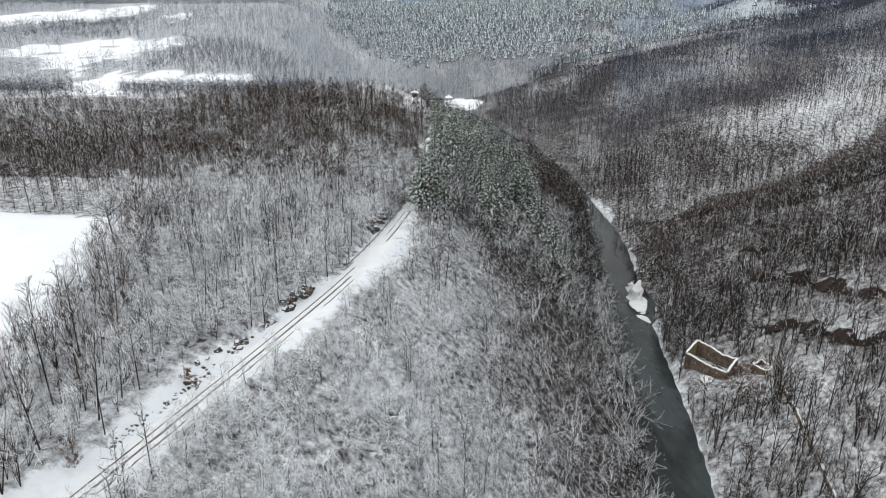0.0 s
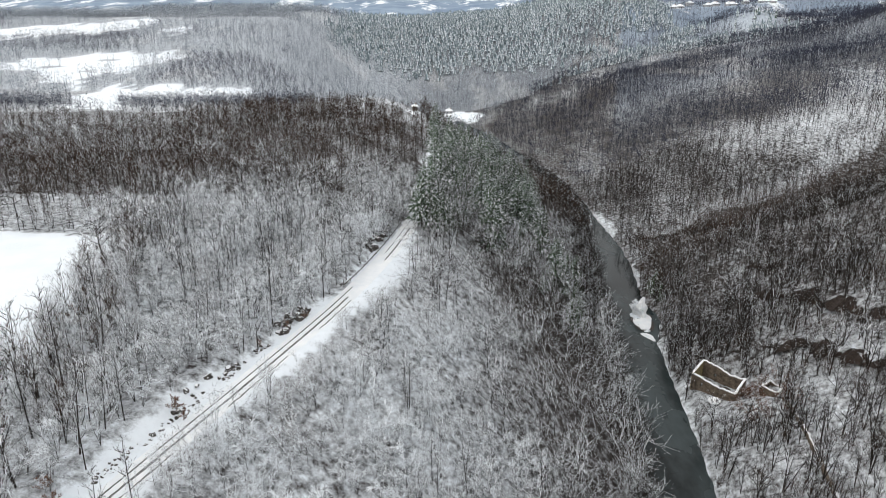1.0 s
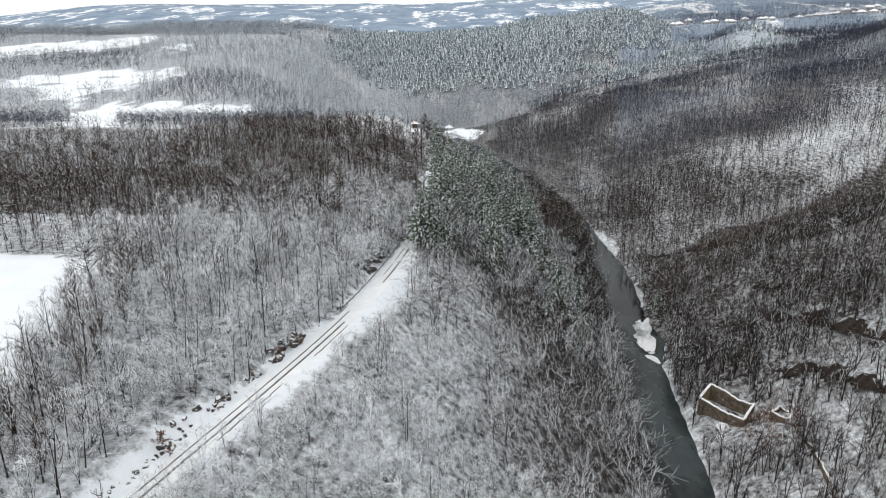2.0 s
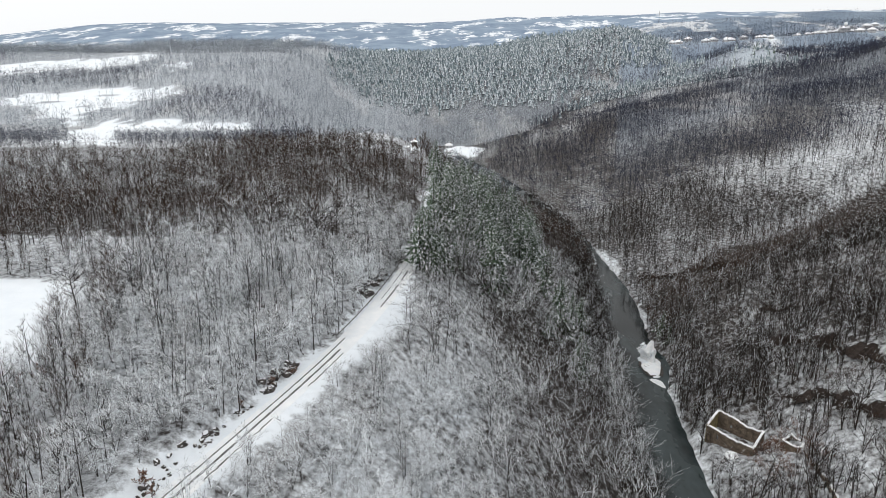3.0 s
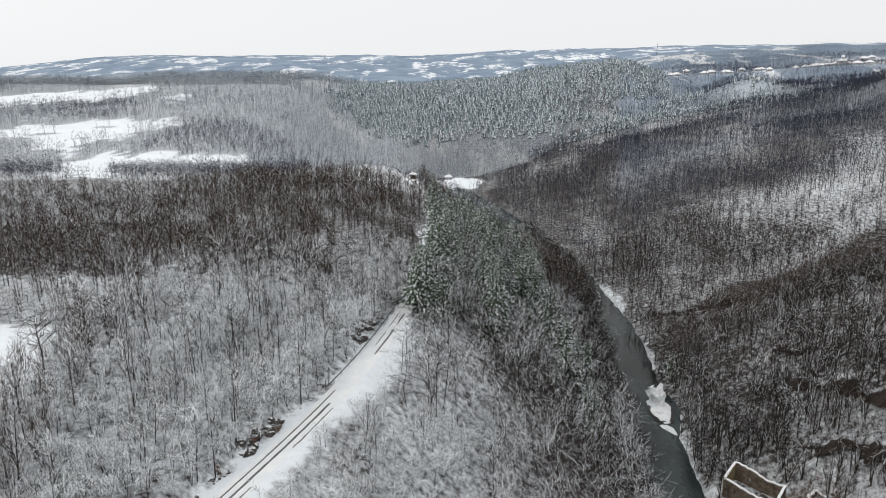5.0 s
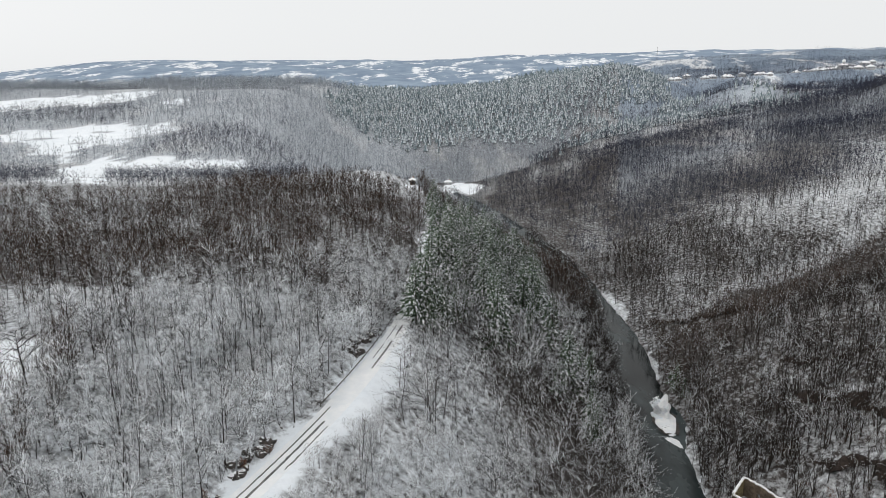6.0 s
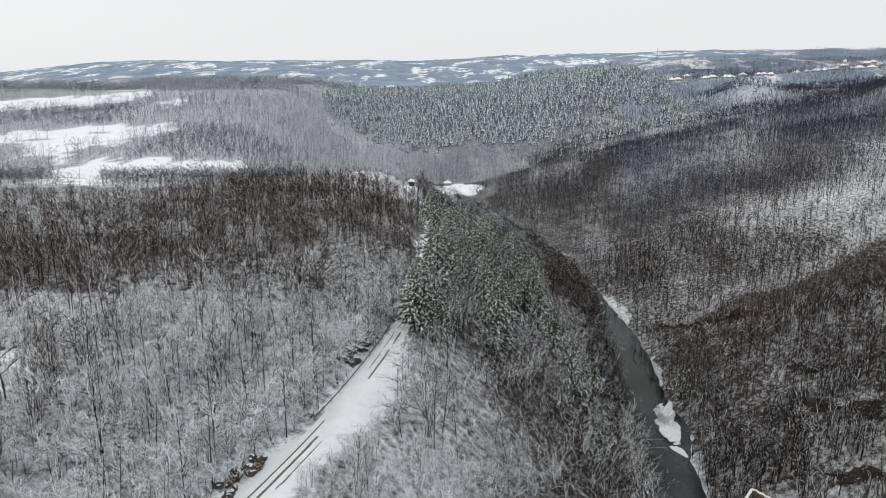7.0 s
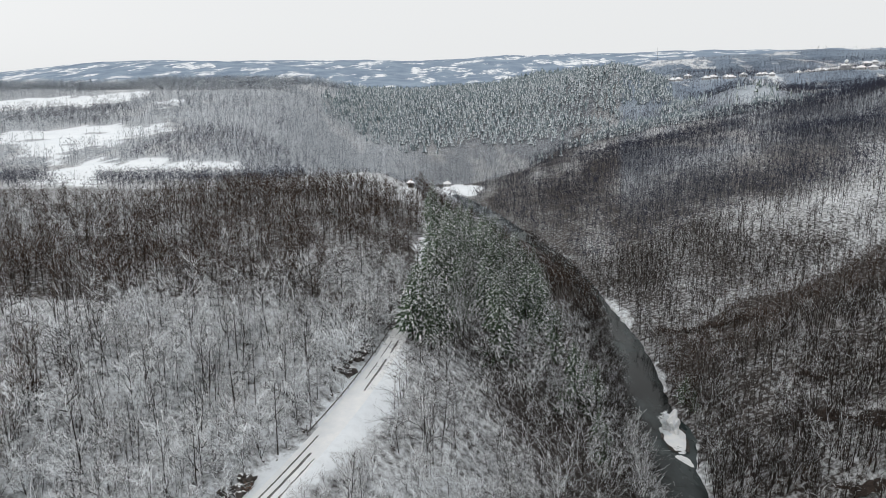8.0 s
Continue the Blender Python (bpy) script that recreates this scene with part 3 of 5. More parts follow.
def forest(kind_name, templates, paints, spots, sizes, singles, label, stuff_name, stuff_label, group, seed):
    """The first spots become trees of their own, the rest one woodland."""
    r = np.random.RandomState(seed)
    x, y = spots
    z = height(x, y) - 0.1
    n = len(x)
    which, turn = r.randint(0, len(templates), n), r.uniform(0, 6.283, n)
    made = {}
    for i in range(min(singles, n)):
        k, m = which[i], pose(x[i], y[i], z[i], 0, 0, math.degrees(turn[i])) @ Matrix.Diagonal((sizes[i],) * 3 + (1,))
        if k not in made:
            root = new(kind_name)
            for p_name, tris, paint in zip(TREE_PARTS, templates[k], paints):
                ob = new(p_name, tri_mesh(p_name, tris, paint))
                ob.parent = root
                if p_name != "trunk":
                    tagged(ob, kind="stuff")
            tagged(root, label, "tree", group)
            root.matrix_basis = m
            made[k] = root
        else:
            ob = copy_thing(made[k], Matrix.Identity(4))
            ob.matrix_basis = m
    if n <= singles:
        return
    stacks = [[], [], []]
    for k in range(len(templates)):
        for i in np.where(which[singles:] == k)[0] + singles:
            c, s = math.cos(turn[i]) * sizes[i], math.sin(turn[i]) * sizes[i]
            rot = np.array([[c, s, 0], [-s, c, 0], [0, 0, sizes[i]]], np.float32)
            at = np.array([x[i], y[i], z[i]], np.float32)
            for q in range(3):
                stacks[q].append(templates[k][q] @ rot + at)
    root = tagged(new(stuff_name), stuff_label, "forest", kind="stuff")
    for p_name, stack, paint in zip(TREE_PARTS, stacks, paints):
        ob = new(p_name, tri_mesh(p_name, np.concatenate(stack), paint))
        ob.parent = root
        tagged(ob, kind="stuff")


def shrink(tris3):
    return [t.astype(np.float32) for t in tris3]


# ---- woods ----
OAKS = ((-60, 201), (-51, 208), (-46, 210), (-42, 212), (-38, 213), (-35, 222), (-28, 226), (-78, 188), (-80, 169), (-118, 184), (-95, 186), (-77, 148), (-72, 163), (-70, 206),
        (22, 150), (30, 128), (36, 118), (14, 137), (41, 135), (28, 170), (45, 160), (18, 108), (78, 172), (112, 178), (121, 178), (130, 195), (118, 215), (137, 222),
        (146, 240), (105, 232), (-45, 240), (-37, 247), (-31, 240), (-25, 249), (-55, 237), (-64, 241), (-20, 256), (124, 250), (139, 262), (155, 268))


def zone(x, y):
    """1 frosted thicket, 2 brown high wood, 3 grey mixed wood, 4 dark slope wood, 5 pines, 6 far frosted, 7 far spruce, 8 far dark."""
    d, e = x - rail_x(y), x - river_x(y)
    wob = rolling(x, y, 45, 41)
    mix = np.modf(np.abs(np.sin(x * 12.99 + y * 78.23)) * 4375.8)[0] - 0.5
    out = np.full(x.shape, 1)
    left = d < 0
    out[left & (y > 204 + 8 * wob + 20 * mix + 10 * step(-75, -45, x) - 26 * step(-70, -98, x))] = 2
    out[left & (rolling(x, y, 38, 47) > 1.15) & (y > 225)] = 1
    out[left & patch(x, y, -165, 318, 64, 22) & (mix < 0.0)] = 1
    out[left & (y > 470)] = 1
    out[left & (y > wood_end(x) + 6 * wob) & (y <= 470)] = 0
    out[left & (d > -24 + 6 * wob + 6 * mix) & (y < 262 + 10 * wob)] = 1
    mid = (d >= 0) & (e < 0)
    out[mid & (x > 12 + 7 * wob + 26 * mix)] = 3
    out[mid & (y > 163 + 10 * wob + 16 * mix)] = 3
    out[mid & (y > 330)] = 2
    pines = mid & (y > 202 + 1.5 * np.maximum(x + 8, 0) + 8 * wob) & (y < 375) & (d > 2.5) & (x < 38 + 5 * wob + 14 * mix)
    out[pines] = 5
    right = e >= 0
    out[right] = 4
    out[right & (y > 470)] = 8
    hill = (y > 560) & (e < 0)
    out[hill] = 6
    out[(y > 600) & (y < 735) & (x < -140 + 12 * wob) & (x > -262)] = 1
    out[(y > 745) & (y < 825) & (x < -340 + 20 * wob)] = 1
    seam = x > 53 + 0.56 * (y - 757) + 26 * wob + 34 * rolling(x, y, 140, 92) + 40 * mix
    out[(y > 800) & ~seam & (x > -340 + 20 * wob)] = 6
    out[(y > 470) & seam & right] = 8
    fray = 34 * rolling(x, y, 160, 43) + 22 * rolling(x, y, 40, 44) + 16 * np.sin(x * 7.3 + y * 5.1)
    out[(y > 1000 + 0.8 * fray + 40 * mix) & (x > -150 + 0.7 * fray + 24 * mix) & ~seam] = 7
    out[(y > 1075 + 0.6 * fray) & (x < 0.31 * y + 40 * mix + 0.4 * fray) & seam & (mix > -0.3)] = 7
    out[(y > 880) & (y < 1110) & (rolling(x, y, 90, 93) + 0.6 * mix > 0.45) & (x > 100) & (x < 470)] = 7
    out[(((x - 290) / 110) ** 2 + ((y - 930) / 55) ** 2 + 0.012 * fray < 0.8) & (y > 700)] = 7
    for ax, ay in OAKS[:14]:
        out[(np.hypot(x - ax, 0.7 * (y - ay + 4)) < 5) & (mix > -0.3)] = 0
    out[open_shore(x, y) & (mix > -0.1)] = 0
    out[bare(x, y)] = 0
    return out


BANKS = (((111, 243), (137, 178), 3.4, 1), ((104, 202), (127, 158), 3.4, 2), ((96, 345), (150, 334), 2.6, 3), ((120, 262), (148, 228), 2.0, 4))


def near_bank(x, y, wide=4.6):
    """True close to one of the old terraces' bare earth banks, or just below it."""
    out = np.zeros(np.shape(x), bool)
    for a, b, _, _ in BANKS:
        ax, ay, dx, dy = a[0], a[1], b[0] - a[0], b[1] - a[1]
        t = np.clip(((x - ax) * dx + (y - ay) * dy) / (dx * dx + dy * dy), 0, 1)
        out |= np.hypot(x - ax - t * dx, y - ay - t * dy) < wide
    return out


def sort_by_plan(x, y, lo, hi):
    """Put the spots of one stretch of the plan, from lo to hi, first."""
    order = np.argsort(np.where((y > lo) & (y < hi), 0, 1), kind="stable")
    return x[order], y[order]


def pick(spots, code, keep=1.0, seed=0):
    x, y = spots
    codes = zone(x, y)
    sel = np.isin(codes, code) & (np.random.RandomState(seed).rand(len(x)) < keep)
    return x[sel], y[sel]


def clumped(x, y, size, seed, low, high):
    """Thin the spots in drifts: keeps between low and high of them."""
    f = np.clip(0.5 + 0.6 * rolling(x, y, size, seed), 0, 1)
    ok = np.random.RandomState(seed).rand(len(x)) < low + (high - low) * f
    return x[ok], y[ok]


def sized(n, seed, spread=0.18):
    return np.clip(np.random.RandomState(seed).normal(1, spread, n), 0.55, 1.5)


def many(maker, seeds, **k):
    return [shrink(maker(s, **k)) for s in seeds]


dense = scatter(2.05, -175, 190, 58, 215, 1)
loose = scatter(3.4, -175, 190, 14, 235, 61)
middle = scatter(3.5, -330, 380, 215, 480, 2)
distant = scatter(4.7, -900, 1000, 470, 1330, 3)
right_hill = scatter(3.75, 20, 1000, 466, 1430, 83)

# frosted young trees and shrubs round the road
frost_t = many(bare_tree, range(100, 112), tall=5.4, spread=2.6, limbs=9, twigs=170, snowy=0.7, thick=0.55, upright=0.72, arch=0.55, low=0.12, twig_len=0.85, twig_wide=0.035, snow_wide=0.055,
               limb_snow=0.65, detail=1, stems=3, up=0.08, least=0.024, sag=0.22)
rime_t = many(bare_tree, range(360, 368), tall=5.6, spread=2.8, limbs=10, twigs=180, snowy=0.95, thick=0.55, upright=0.7, arch=0.6, low=0.15, twig_len=0.85, twig_wide=0.04, snow_wide=0.075,
              limb_snow=0.9, detail=1, stems=3, up=0.05, least=0.028, sag=0.25)
x, y = clumped(*pick(dense, (1,), 1.0, 5), 17, 62, 0.5, 1.0)
uphill = x < rail_x(y)
ok = np.random.RandomState(126).rand(len(x)) < np.where(uphill, 0.62, 0.85)
x, y, uphill = x[ok], y[ok], uphill[ok]
order = np.argsort(np.where((y > 84) & (y < 120), 0, 1), kind="stable")
x, y, uphill = x[order], y[order], uphill[order]
mood = rolling(x, y, 24, 84) + 0.5 * np.random.RandomState(85).normal(0, 1, len(x))
for kinds, paint, sel, seed, singles, label, stuff, stuff_label, group in (
        (frost_t, TWIG_FROST, (mood > -0.6) & (mood < 0.6), 6, 220, "leafless young tree with fine twigs coated in frost and snow", "frosted_thicket",
         "dense thicket of leafless young trees white with frost", "frosted young trees"),
        (rime_t, TWIG_RIME, mood >= 0.6, 7, 60, "young tree white with thick rime on every twig", "rimed_thicket", "thicket of young trees thickly rimed", "rimed young trees"),
        (frost_t, TWIG_BROWN, mood <= -0.6, 8, 60, "brownish leafless young tree dusted with snow", "brown_thicket", "brownish leafless thicket dusted with snow", "brownish young trees")):
    forest("young_tree", kinds, (BARK, paint, SNOW_TWIG), (x[sel], y[sel]), sized(sel.sum(), seed, 0.26) * np.where(uphill[sel], 1.4, 1.15), singles, label, stuff, stuff_label, group, seed + 1)

# taller slender trees standing among them
tall_t = many(bare_tree, range(120, 128), tall=12.5, spread=2.4, limbs=10, twigs=130, snowy=0.35, thick=1.0, upright=0.8, low=0.3, twig_len=1.3, twig_wide=0.05, snow_wide=0.075,
              limb_snow=0.6, detail=1, up=0.4)
sx, sy = scatter(5.0, -130, 75, 58, 215, 8)
ok = np.isin(zone(sx, sy), (1,)) & (rolling(sx, sy, 36, 110) > np.where(sx < rail_x(sy), -0.5, 0.35))
forest("leafless_tree", tall_t, (BARK, TWIG_DARK, SNOW_TWIG), (sx[ok], sy[ok]), sized(ok.sum(), 9), 300, "tall slender leafless tree with dark trunk and lightly snowed twigs",
       "leafless_wood", "wood of tall leafless trees lightly snowed", "tall trees in the thicket", 10)
# dark many-stemmed trees along the snowfield's edge
vase_t = many(bare_tree, range(340, 346), tall=11, spread=2.6, limbs=18, twigs=300, snowy=0.12, thick=0.65, upright=0.82, low=0.22, twig_len=1.5, twig_wide=0.055, snow_wide=0.07,
              limb_snow=0.35, detail=1, stems=4, up=0.5, fan=0.13)
edge_r = np.random.RandomState(86)
ey = np.concatenate([edge_r.uniform(66, 176, 70), edge_r.uniform(174, 182, 12)])
ex = np.where(np.arange(82) < 70, -70 - 0.16 * (ey - 100) + edge_r.uniform(-1, 13, 82), edge_r.uniform(-150, -84, 82))
forest("field_edge_tree", vase_t, (BARK, TWIG_BROWN, SNOW_TWIG), (ex, ey), sized(82, 111, 0.22), 90, "dark many-stemmed leafless tree at the edge of a snowfield",
       "edge_wood", "dark leafless trees", "trees at the snowfield's edge", 112)

# crooked trees with snow-lined limbs on the slope down to the river
mixed_t = many(bare_tree, range(140, 150), tall=14, spread=5.4, limbs=10, twigs=150, snowy=0.15, thick=0.75, upright=0.62, arch=0.16, low=0.34, twig_len=1.2, twig_wide=0.04, snow_wide=0.05,
               limb_snow=0.5, forks=2, crook=0.2, limb_load=0.95, least=0.024, up=0.1)
x, y = pick(loose, (3,), 0.34, 11)
r3 = np.random.RandomState(91)
by = np.arange(100, 338, 2.8)
bx = river_x(by) - half_river(by) + r3.uniform(-5.5, -1.5, len(by))
ok = (x < 48) | (y < 232)
x, y = np.concatenate([bx[by < 232], x[ok]]), np.concatenate([by[by < 232], y[ok]])
x, y = sort_by_plan(x, y, 95, 160)
forest("slope_tree", mixed_t, (BARK, TWIG_DARK, SNOW_TWIG), (x, y), sized(len(x), 12), 300, "leafless grey-brown tree with snow along its branches",
       "mixed_wood", "leafless grey-brown wood with snow along its branches", "trees on the river slope", 13)
# dark bare trees leaning out over the water
lean_t = many(bare_tree, range(350, 355), tall=12, spread=3.6, limbs=12, twigs=210, snowy=0.08, thick=0.9, upright=0.6, low=0.2, twig_len=1.3, twig_wide=0.06,
              limb_snow=0.12, detail=1, stems=3, up=0.2, fan=0.2)
by = np.concatenate([np.arange(225, 560, 1.9), np.arange(100, 225, 5)])
bx = river_x(by) - half_river(by) + r3.uniform(-3.5, 0.6, len(by)) + 1.6 * step(330, 380, by)
dy = np.random.RandomState(122).uniform(230, 345, 150)
bx = np.concatenate([bx, river_x(dy) - half_river(dy) - np.random.RandomState(123).uniform(0, 15, 150)])
by = np.concatenate([by, dy])
forest("bank_tree", lean_t, (BARK, TWIG_DARK, SNOW_TWIG), (bx, by), sized(len(by), 113, 0.2), 300, "dark bare tree leaning out over the river",
       "bank_wood", "dark bare trees along the river bank", "trees leaning over the water", 114)
brush_t = many(bare_tree, range(150, 158), tall=4.6, spread=2.3, limbs=7, twigs=120, snowy=0.16, thick=0.6, upright=0.7, low=0.1, twig_len=1.2, twig_wide=0.045, snow_wide=0.07,
               limb_snow=0.25, detail=1, stems=3, up=0.4)
x, y = clumped(*pick(dense, (3, 5), 0.62, 63), 16, 64, 0.1, 0.95)
pale = x < 24 - 30 * step(150, 190, y) + 14 * np.random.RandomState(106).normal(0, 1, len(x))
forest("brush", brush_t, (BARK, TWIG_DARK, SNOW_TWIG), (x[~pale], y[~pale]), sized((~pale).sum(), 65, 0.25), 0, "", "slope_brush", "grey-brown leafless brush between the trees", "", 66)
forest("brush", brush_t, (BARK, TWIG_FROST, SNOW_TWIG), (x[pale], y[pale]), sized(pale.sum(), 107, 0.25), 0, "", "pale_brush", "frosted leafless brush between the trees", "", 108)

# tall brown shrubs on the far bank by the islet, and scrub below the ruin
r5 = np.random.RandomState(132)
sy = r5.uniform(246, 345, 28)
sx = river_x(sy) + half_river(sy) + r5.uniform(2.5, 10, 28)
forest("bank_shrub", vase_t, (BARK, TWIG_BROWN, SNOW_TWIG), (sx, sy), sized(28, 133, 0.2) * 0.85, 60, "tall brown many-stemmed leafless shrub on the river bank", "bank_shrubs", "brown shrubs", "brown bank shrubs", 134)
sx, sy = r5.uniform(86, 101, 60), r5.uniform(166, 186, 60)
ok = (np.abs(sx - 83) + np.abs(sy - 184.5) > 5) & (sy < 186 - 0.35 * np.abs(sx - 93))
scrub_t = many(bare_tree, range(370, 374), tall=3.4, spread=2.2, limbs=9, twigs=240, snowy=0.06, thick=0.8, upright=0.7, low=0.05, twig_len=0.9, twig_wide=0.05, limb_snow=0.1, detail=1, stems=4, up=0.4)
forest("scrub_bush", scrub_t, (BARK, LEAF_RUST, SNOW_TWIG), (sx[ok], sy[ok]), sized(ok.sum(), 135, 0.25), 60, "low reddish-brown scrub bush below the ruin", "scrub", "scrub", "scrub bushes", 136)

# oaks with snow-laden crooked limbs
oak_t = many(bare_tree, range(160, 166), tall=12, spread=5.6, limbs=12, twigs=160, snowy=0.4, thick=1.6, upright=0.5, arch=0.12, low=0.36, twig_len=1.3, twig_wide=0.05, snow_wide=0.07,
             limb_snow=0.8, forks=2, crook=0.36, limb_load=0.9, least=0.036)
big = np.where(np.arange(len(OAKS)) < 7, 1.25, np.where(np.arange(len(OAKS)) < 14, 1.05, 0.95))
forest("oak", oak_t, (BARK, TWIG_BROWN, SNOW_TWIG), tuple(np.array(OAKS, float).T), sized(len(OAKS), 16, 0.1) * big, 300,
       "broad leafless oak with snow lying on crooked limbs", "oak_wood", "leafless oak wood", "oaks", 17)

# brown high wood on the plateau's far half
high_t = many(bare_tree, range(180, 188), tall=12, spread=3.0, limbs=8, twigs=220, snowy=0.08, thick=0.85, upright=0.74, low=0.36, twig_len=1.1, twig_wide=0.055, snow_wide=0.08,
              limb_snow=0.08, detail=1, up=0.35)
x, y = pick(middle, (2,), 0.78, 18)
x2, y2 = pick(loose, (2,), 0.7, 19)
x, y = np.concatenate([x2, x]), np.concatenate([y2, y])
x, y = clumped(x, y, 34, 67, 0.62, 1.0)
far_off = y > 300
high_m = many(bare_tree, range(190, 197), tall=12, spread=3.0, limbs=6, twigs=85, snowy=0.07, thick=0.85, upright=0.74, low=0.36, twig_len=1.35, twig_wide=0.1, snow_wide=0.12,
              limb_snow=0.06, detail=1, up=0.35)
forest("far_wood_tree", high_m, (BARK, TWIG_BROWN, SNOW_TWIG), (x[far_off], y[far_off]), sized(far_off.sum(), 118) * np.where(x[far_off] < -135, 0.82, 1), 0, "", "far_brown_wood", "farther leafless wood with reddish-brown crowns", "", 119)
x, y = sort_by_plan(x[~far_off], y[~far_off], 70, 225)
forest("high_wood_tree", high_t, (BARK, TWIG_BROWN, SNOW_TWIG), (x, y), sized(len(x), 20), 300, "tall leafless tree with reddish-brown twigs and little snow",
       "brown_high_wood", "tall leafless wood with reddish-brown crowns", "trees of the brown wood", 21)
sx, sy = scatter(21, -300, 60, 225, 420, 68)
ok = np.isin(zone(sx, sy), (2,))
forest("snowy_oak", oak_t[:3], (BARK, TWIG_BROWN, SNOW_TWIG), (sx[ok], sy[ok]), sized(ok.sum(), 69, 0.15) * 0.85, 0, "", "snowy_oaks", "leafless oaks with snow on their limbs in the brown wood", "", 70)

# farther frosted and mixed wood
frost_m = many(bare_tree, range(200, 207), tall=7.5, spread=2.9, limbs=6, twigs=48, snowy=0.6, thick=0.7, upright=0.66, low=0.2, twig_len=1.9, twig_wide=0.11, snow_wide=0.16, limb_snow=0.3, detail=1, up=0.4)
x, y = pick((middle[0][middle[1] < 470], middle[1][middle[1] < 470]), (1,), 1.0, 22)
white = (x > rail_x(y) - 38) & (y < 290)
forest("thicket_tree", frost_m, (BARK, TWIG_FROST, SNOW_TWIG), (x[~white], y[~white]), sized((~white).sum(), 23), 0, "", "frosted_wood", "leafless wood on the plateau white with frost", "", 24)
forest("thicket_tree", frost_t, (BARK, TWIG_RIME, SNOW_TWIG), (x[white], y[white]), 1.3 * sized(white.sum(), 104), 0, "", "rimed_wood", "leafless wood beside the road white with rime", "", 105)
x, y = pick(middle, (3,), 1.0, 25)
forest("wood_tree", frost_m, (BARK, TWIG_DARK, SNOW_TWIG), (x, y), sized(len(x), 26), 0, "", "grey_wood", "grey leafless wood above the river, lightly snowed", "", 27)

# dark wood on the slope across the river: clear trunks, snow between
slope_t = many(bare_tree, range(220, 228), tall=11.0, spread=2.8, limbs=14, twigs=200, snowy=0.06, thick=1.05, upright=0.8, low=0.22, twig_len=1.3, twig_wide=0.045, snow_wide=0.07,
               limb_snow=0.2, crook=0.3, detail=1, stems=3, up=0.4, fan=0.1)
x, y = pick(loose, (4,), 0.8, 28)
ok = ~near_bank(x, y, 3.6)
x, y = x[ok], y[ok]
x, y = clumped(x, y, 22, 115, 0.6, 1.0)
x, y = sort_by_plan(x, y, 150, 200)
forest("slope_wood_tree", slope_t, (BARK, TWIG_DARK, SNOW_TWIG), (x, y), sized(len(x), 29, 0.25) * 1.1, 300, "slender dark leafless tree rising from the snowy slope",
       "dark_slope_wood", "dark leafless wood on a snowy slope", "trees across the river", 30)
x, y = clumped(*pick(dense, (4,), 0.9, 71), 18, 72, 0.1, 0.95)
ok = ~near_bank(x, y) & ((y > 172) | (np.random.RandomState(116).rand(len(x)) < 0.7))
x, y = x[ok], y[ok]
dark_t = many(bare_tree, range(330, 337), tall=4.4, spread=2.3, limbs=7, twigs=120, snowy=0.10, thick=0.7, upright=0.7, low=0.1, twig_len=1.7, twig_wide=0.05, snow_wide=0.08,
              limb_snow=0.2, detail=1, stems=3, up=0.4)
forest("dark_brush", dark_t, (BARK, TWIG_BROWN, SNOW_TWIG), (x, y), sized(len(x), 73, 0.25), 0, "", "dark_brush", "dark leafless brush on the snowy slope", "", 74)
slope_m = many(bare_tree, range(230, 238), tall=11, spread=2.4, limbs=5, twigs=40, snowy=0.05, thick=1.15, upright=0.8, low=0.4, twig_len=1.7, twig_wide=0.11, snow_wide=0.1,
               limb_snow=0.15, detail=1, up=0.4)
x, y = pick(scatter(2.75, 60, 360, 205, 472, 124), (4,), 0.95, 31)
x, y = clumped(x, y, 40, 125, 0.6, 1.0)
rise = np.random.RandomState(75).rand(len(x))
thin = (np.exp(-((x - 235) / 80) ** 2 - ((y - 445) / 50) ** 2) < 0.45 + 0.7 * rise) & ((y < 305) | (y > 400) | (rise < 0.7))
x, y = x[thin], y[thin]
rim = np.abs(from_rim(x, y)) < 26
forest("far_slope_tree", slope_m, (BARK, TWIG_DARK, SNOW_TWIG), (x[~rim], y[~rim]), sized((~rim).sum(), 32, 0.22), 0, "", "gully_wood", "dark leafless wood in the side valley", "", 33)
forest("rim_tree", high_m, (BARK, TWIG_BROWN, SNOW_TWIG), (x[rim], y[rim]), sized(rim.sum(), 138, 0.2) * 0.9, 0, "", "rim_wood", "reddish-brown leafless wood along the rim of the near hill", "", 139)
sx, sy = scatter(15, 60, 330, 215, 330, 76)
ok = np.isin(zone(sx, sy), (4,))
forest("crooked_oak", oak_t[3:], (BARK, TWIG_BROWN, SNOW_TWIG), (sx[ok], sy[ok]), sized(ok.sum(), 77, 0.15) * 0.8, 0, "", "crooked_oaks", "leafless oaks with snow-lined limbs across the river", "", 78)

# pines beside the road
pine_t = many(conifer, range(240, 248), tall=16, spread=3.6, whorls=15, boughs=8, snowy=0.6, slivers=5, clear=0.22)
sx, sy = scatter(4.8, -40, 90, 170, 350, 34)
chance = np.where(zone(sx, sy) == 5, 0.9, np.where((sy > 200) & (sy < 265) & (sx > 4) & (sx < 52) & (zone(sx, sy) == 3), 0.2, 0))
ok = np.random.RandomState(35).rand(len(sx)) < chance
row = np.array([(-6.8, 206), (-5.5, 210), (-6.6, 214), (-4, 208), (-3, 214), (-4.6, 219), (-2, 205), (-1.5, 212), (-3.5, 224), (0.5, 208), (-2.5, 230), (1.5, 216)], float)
sx, sy = np.concatenate([row[:, 0], sx[ok]]), np.concatenate([row[:, 1], sy[ok]])
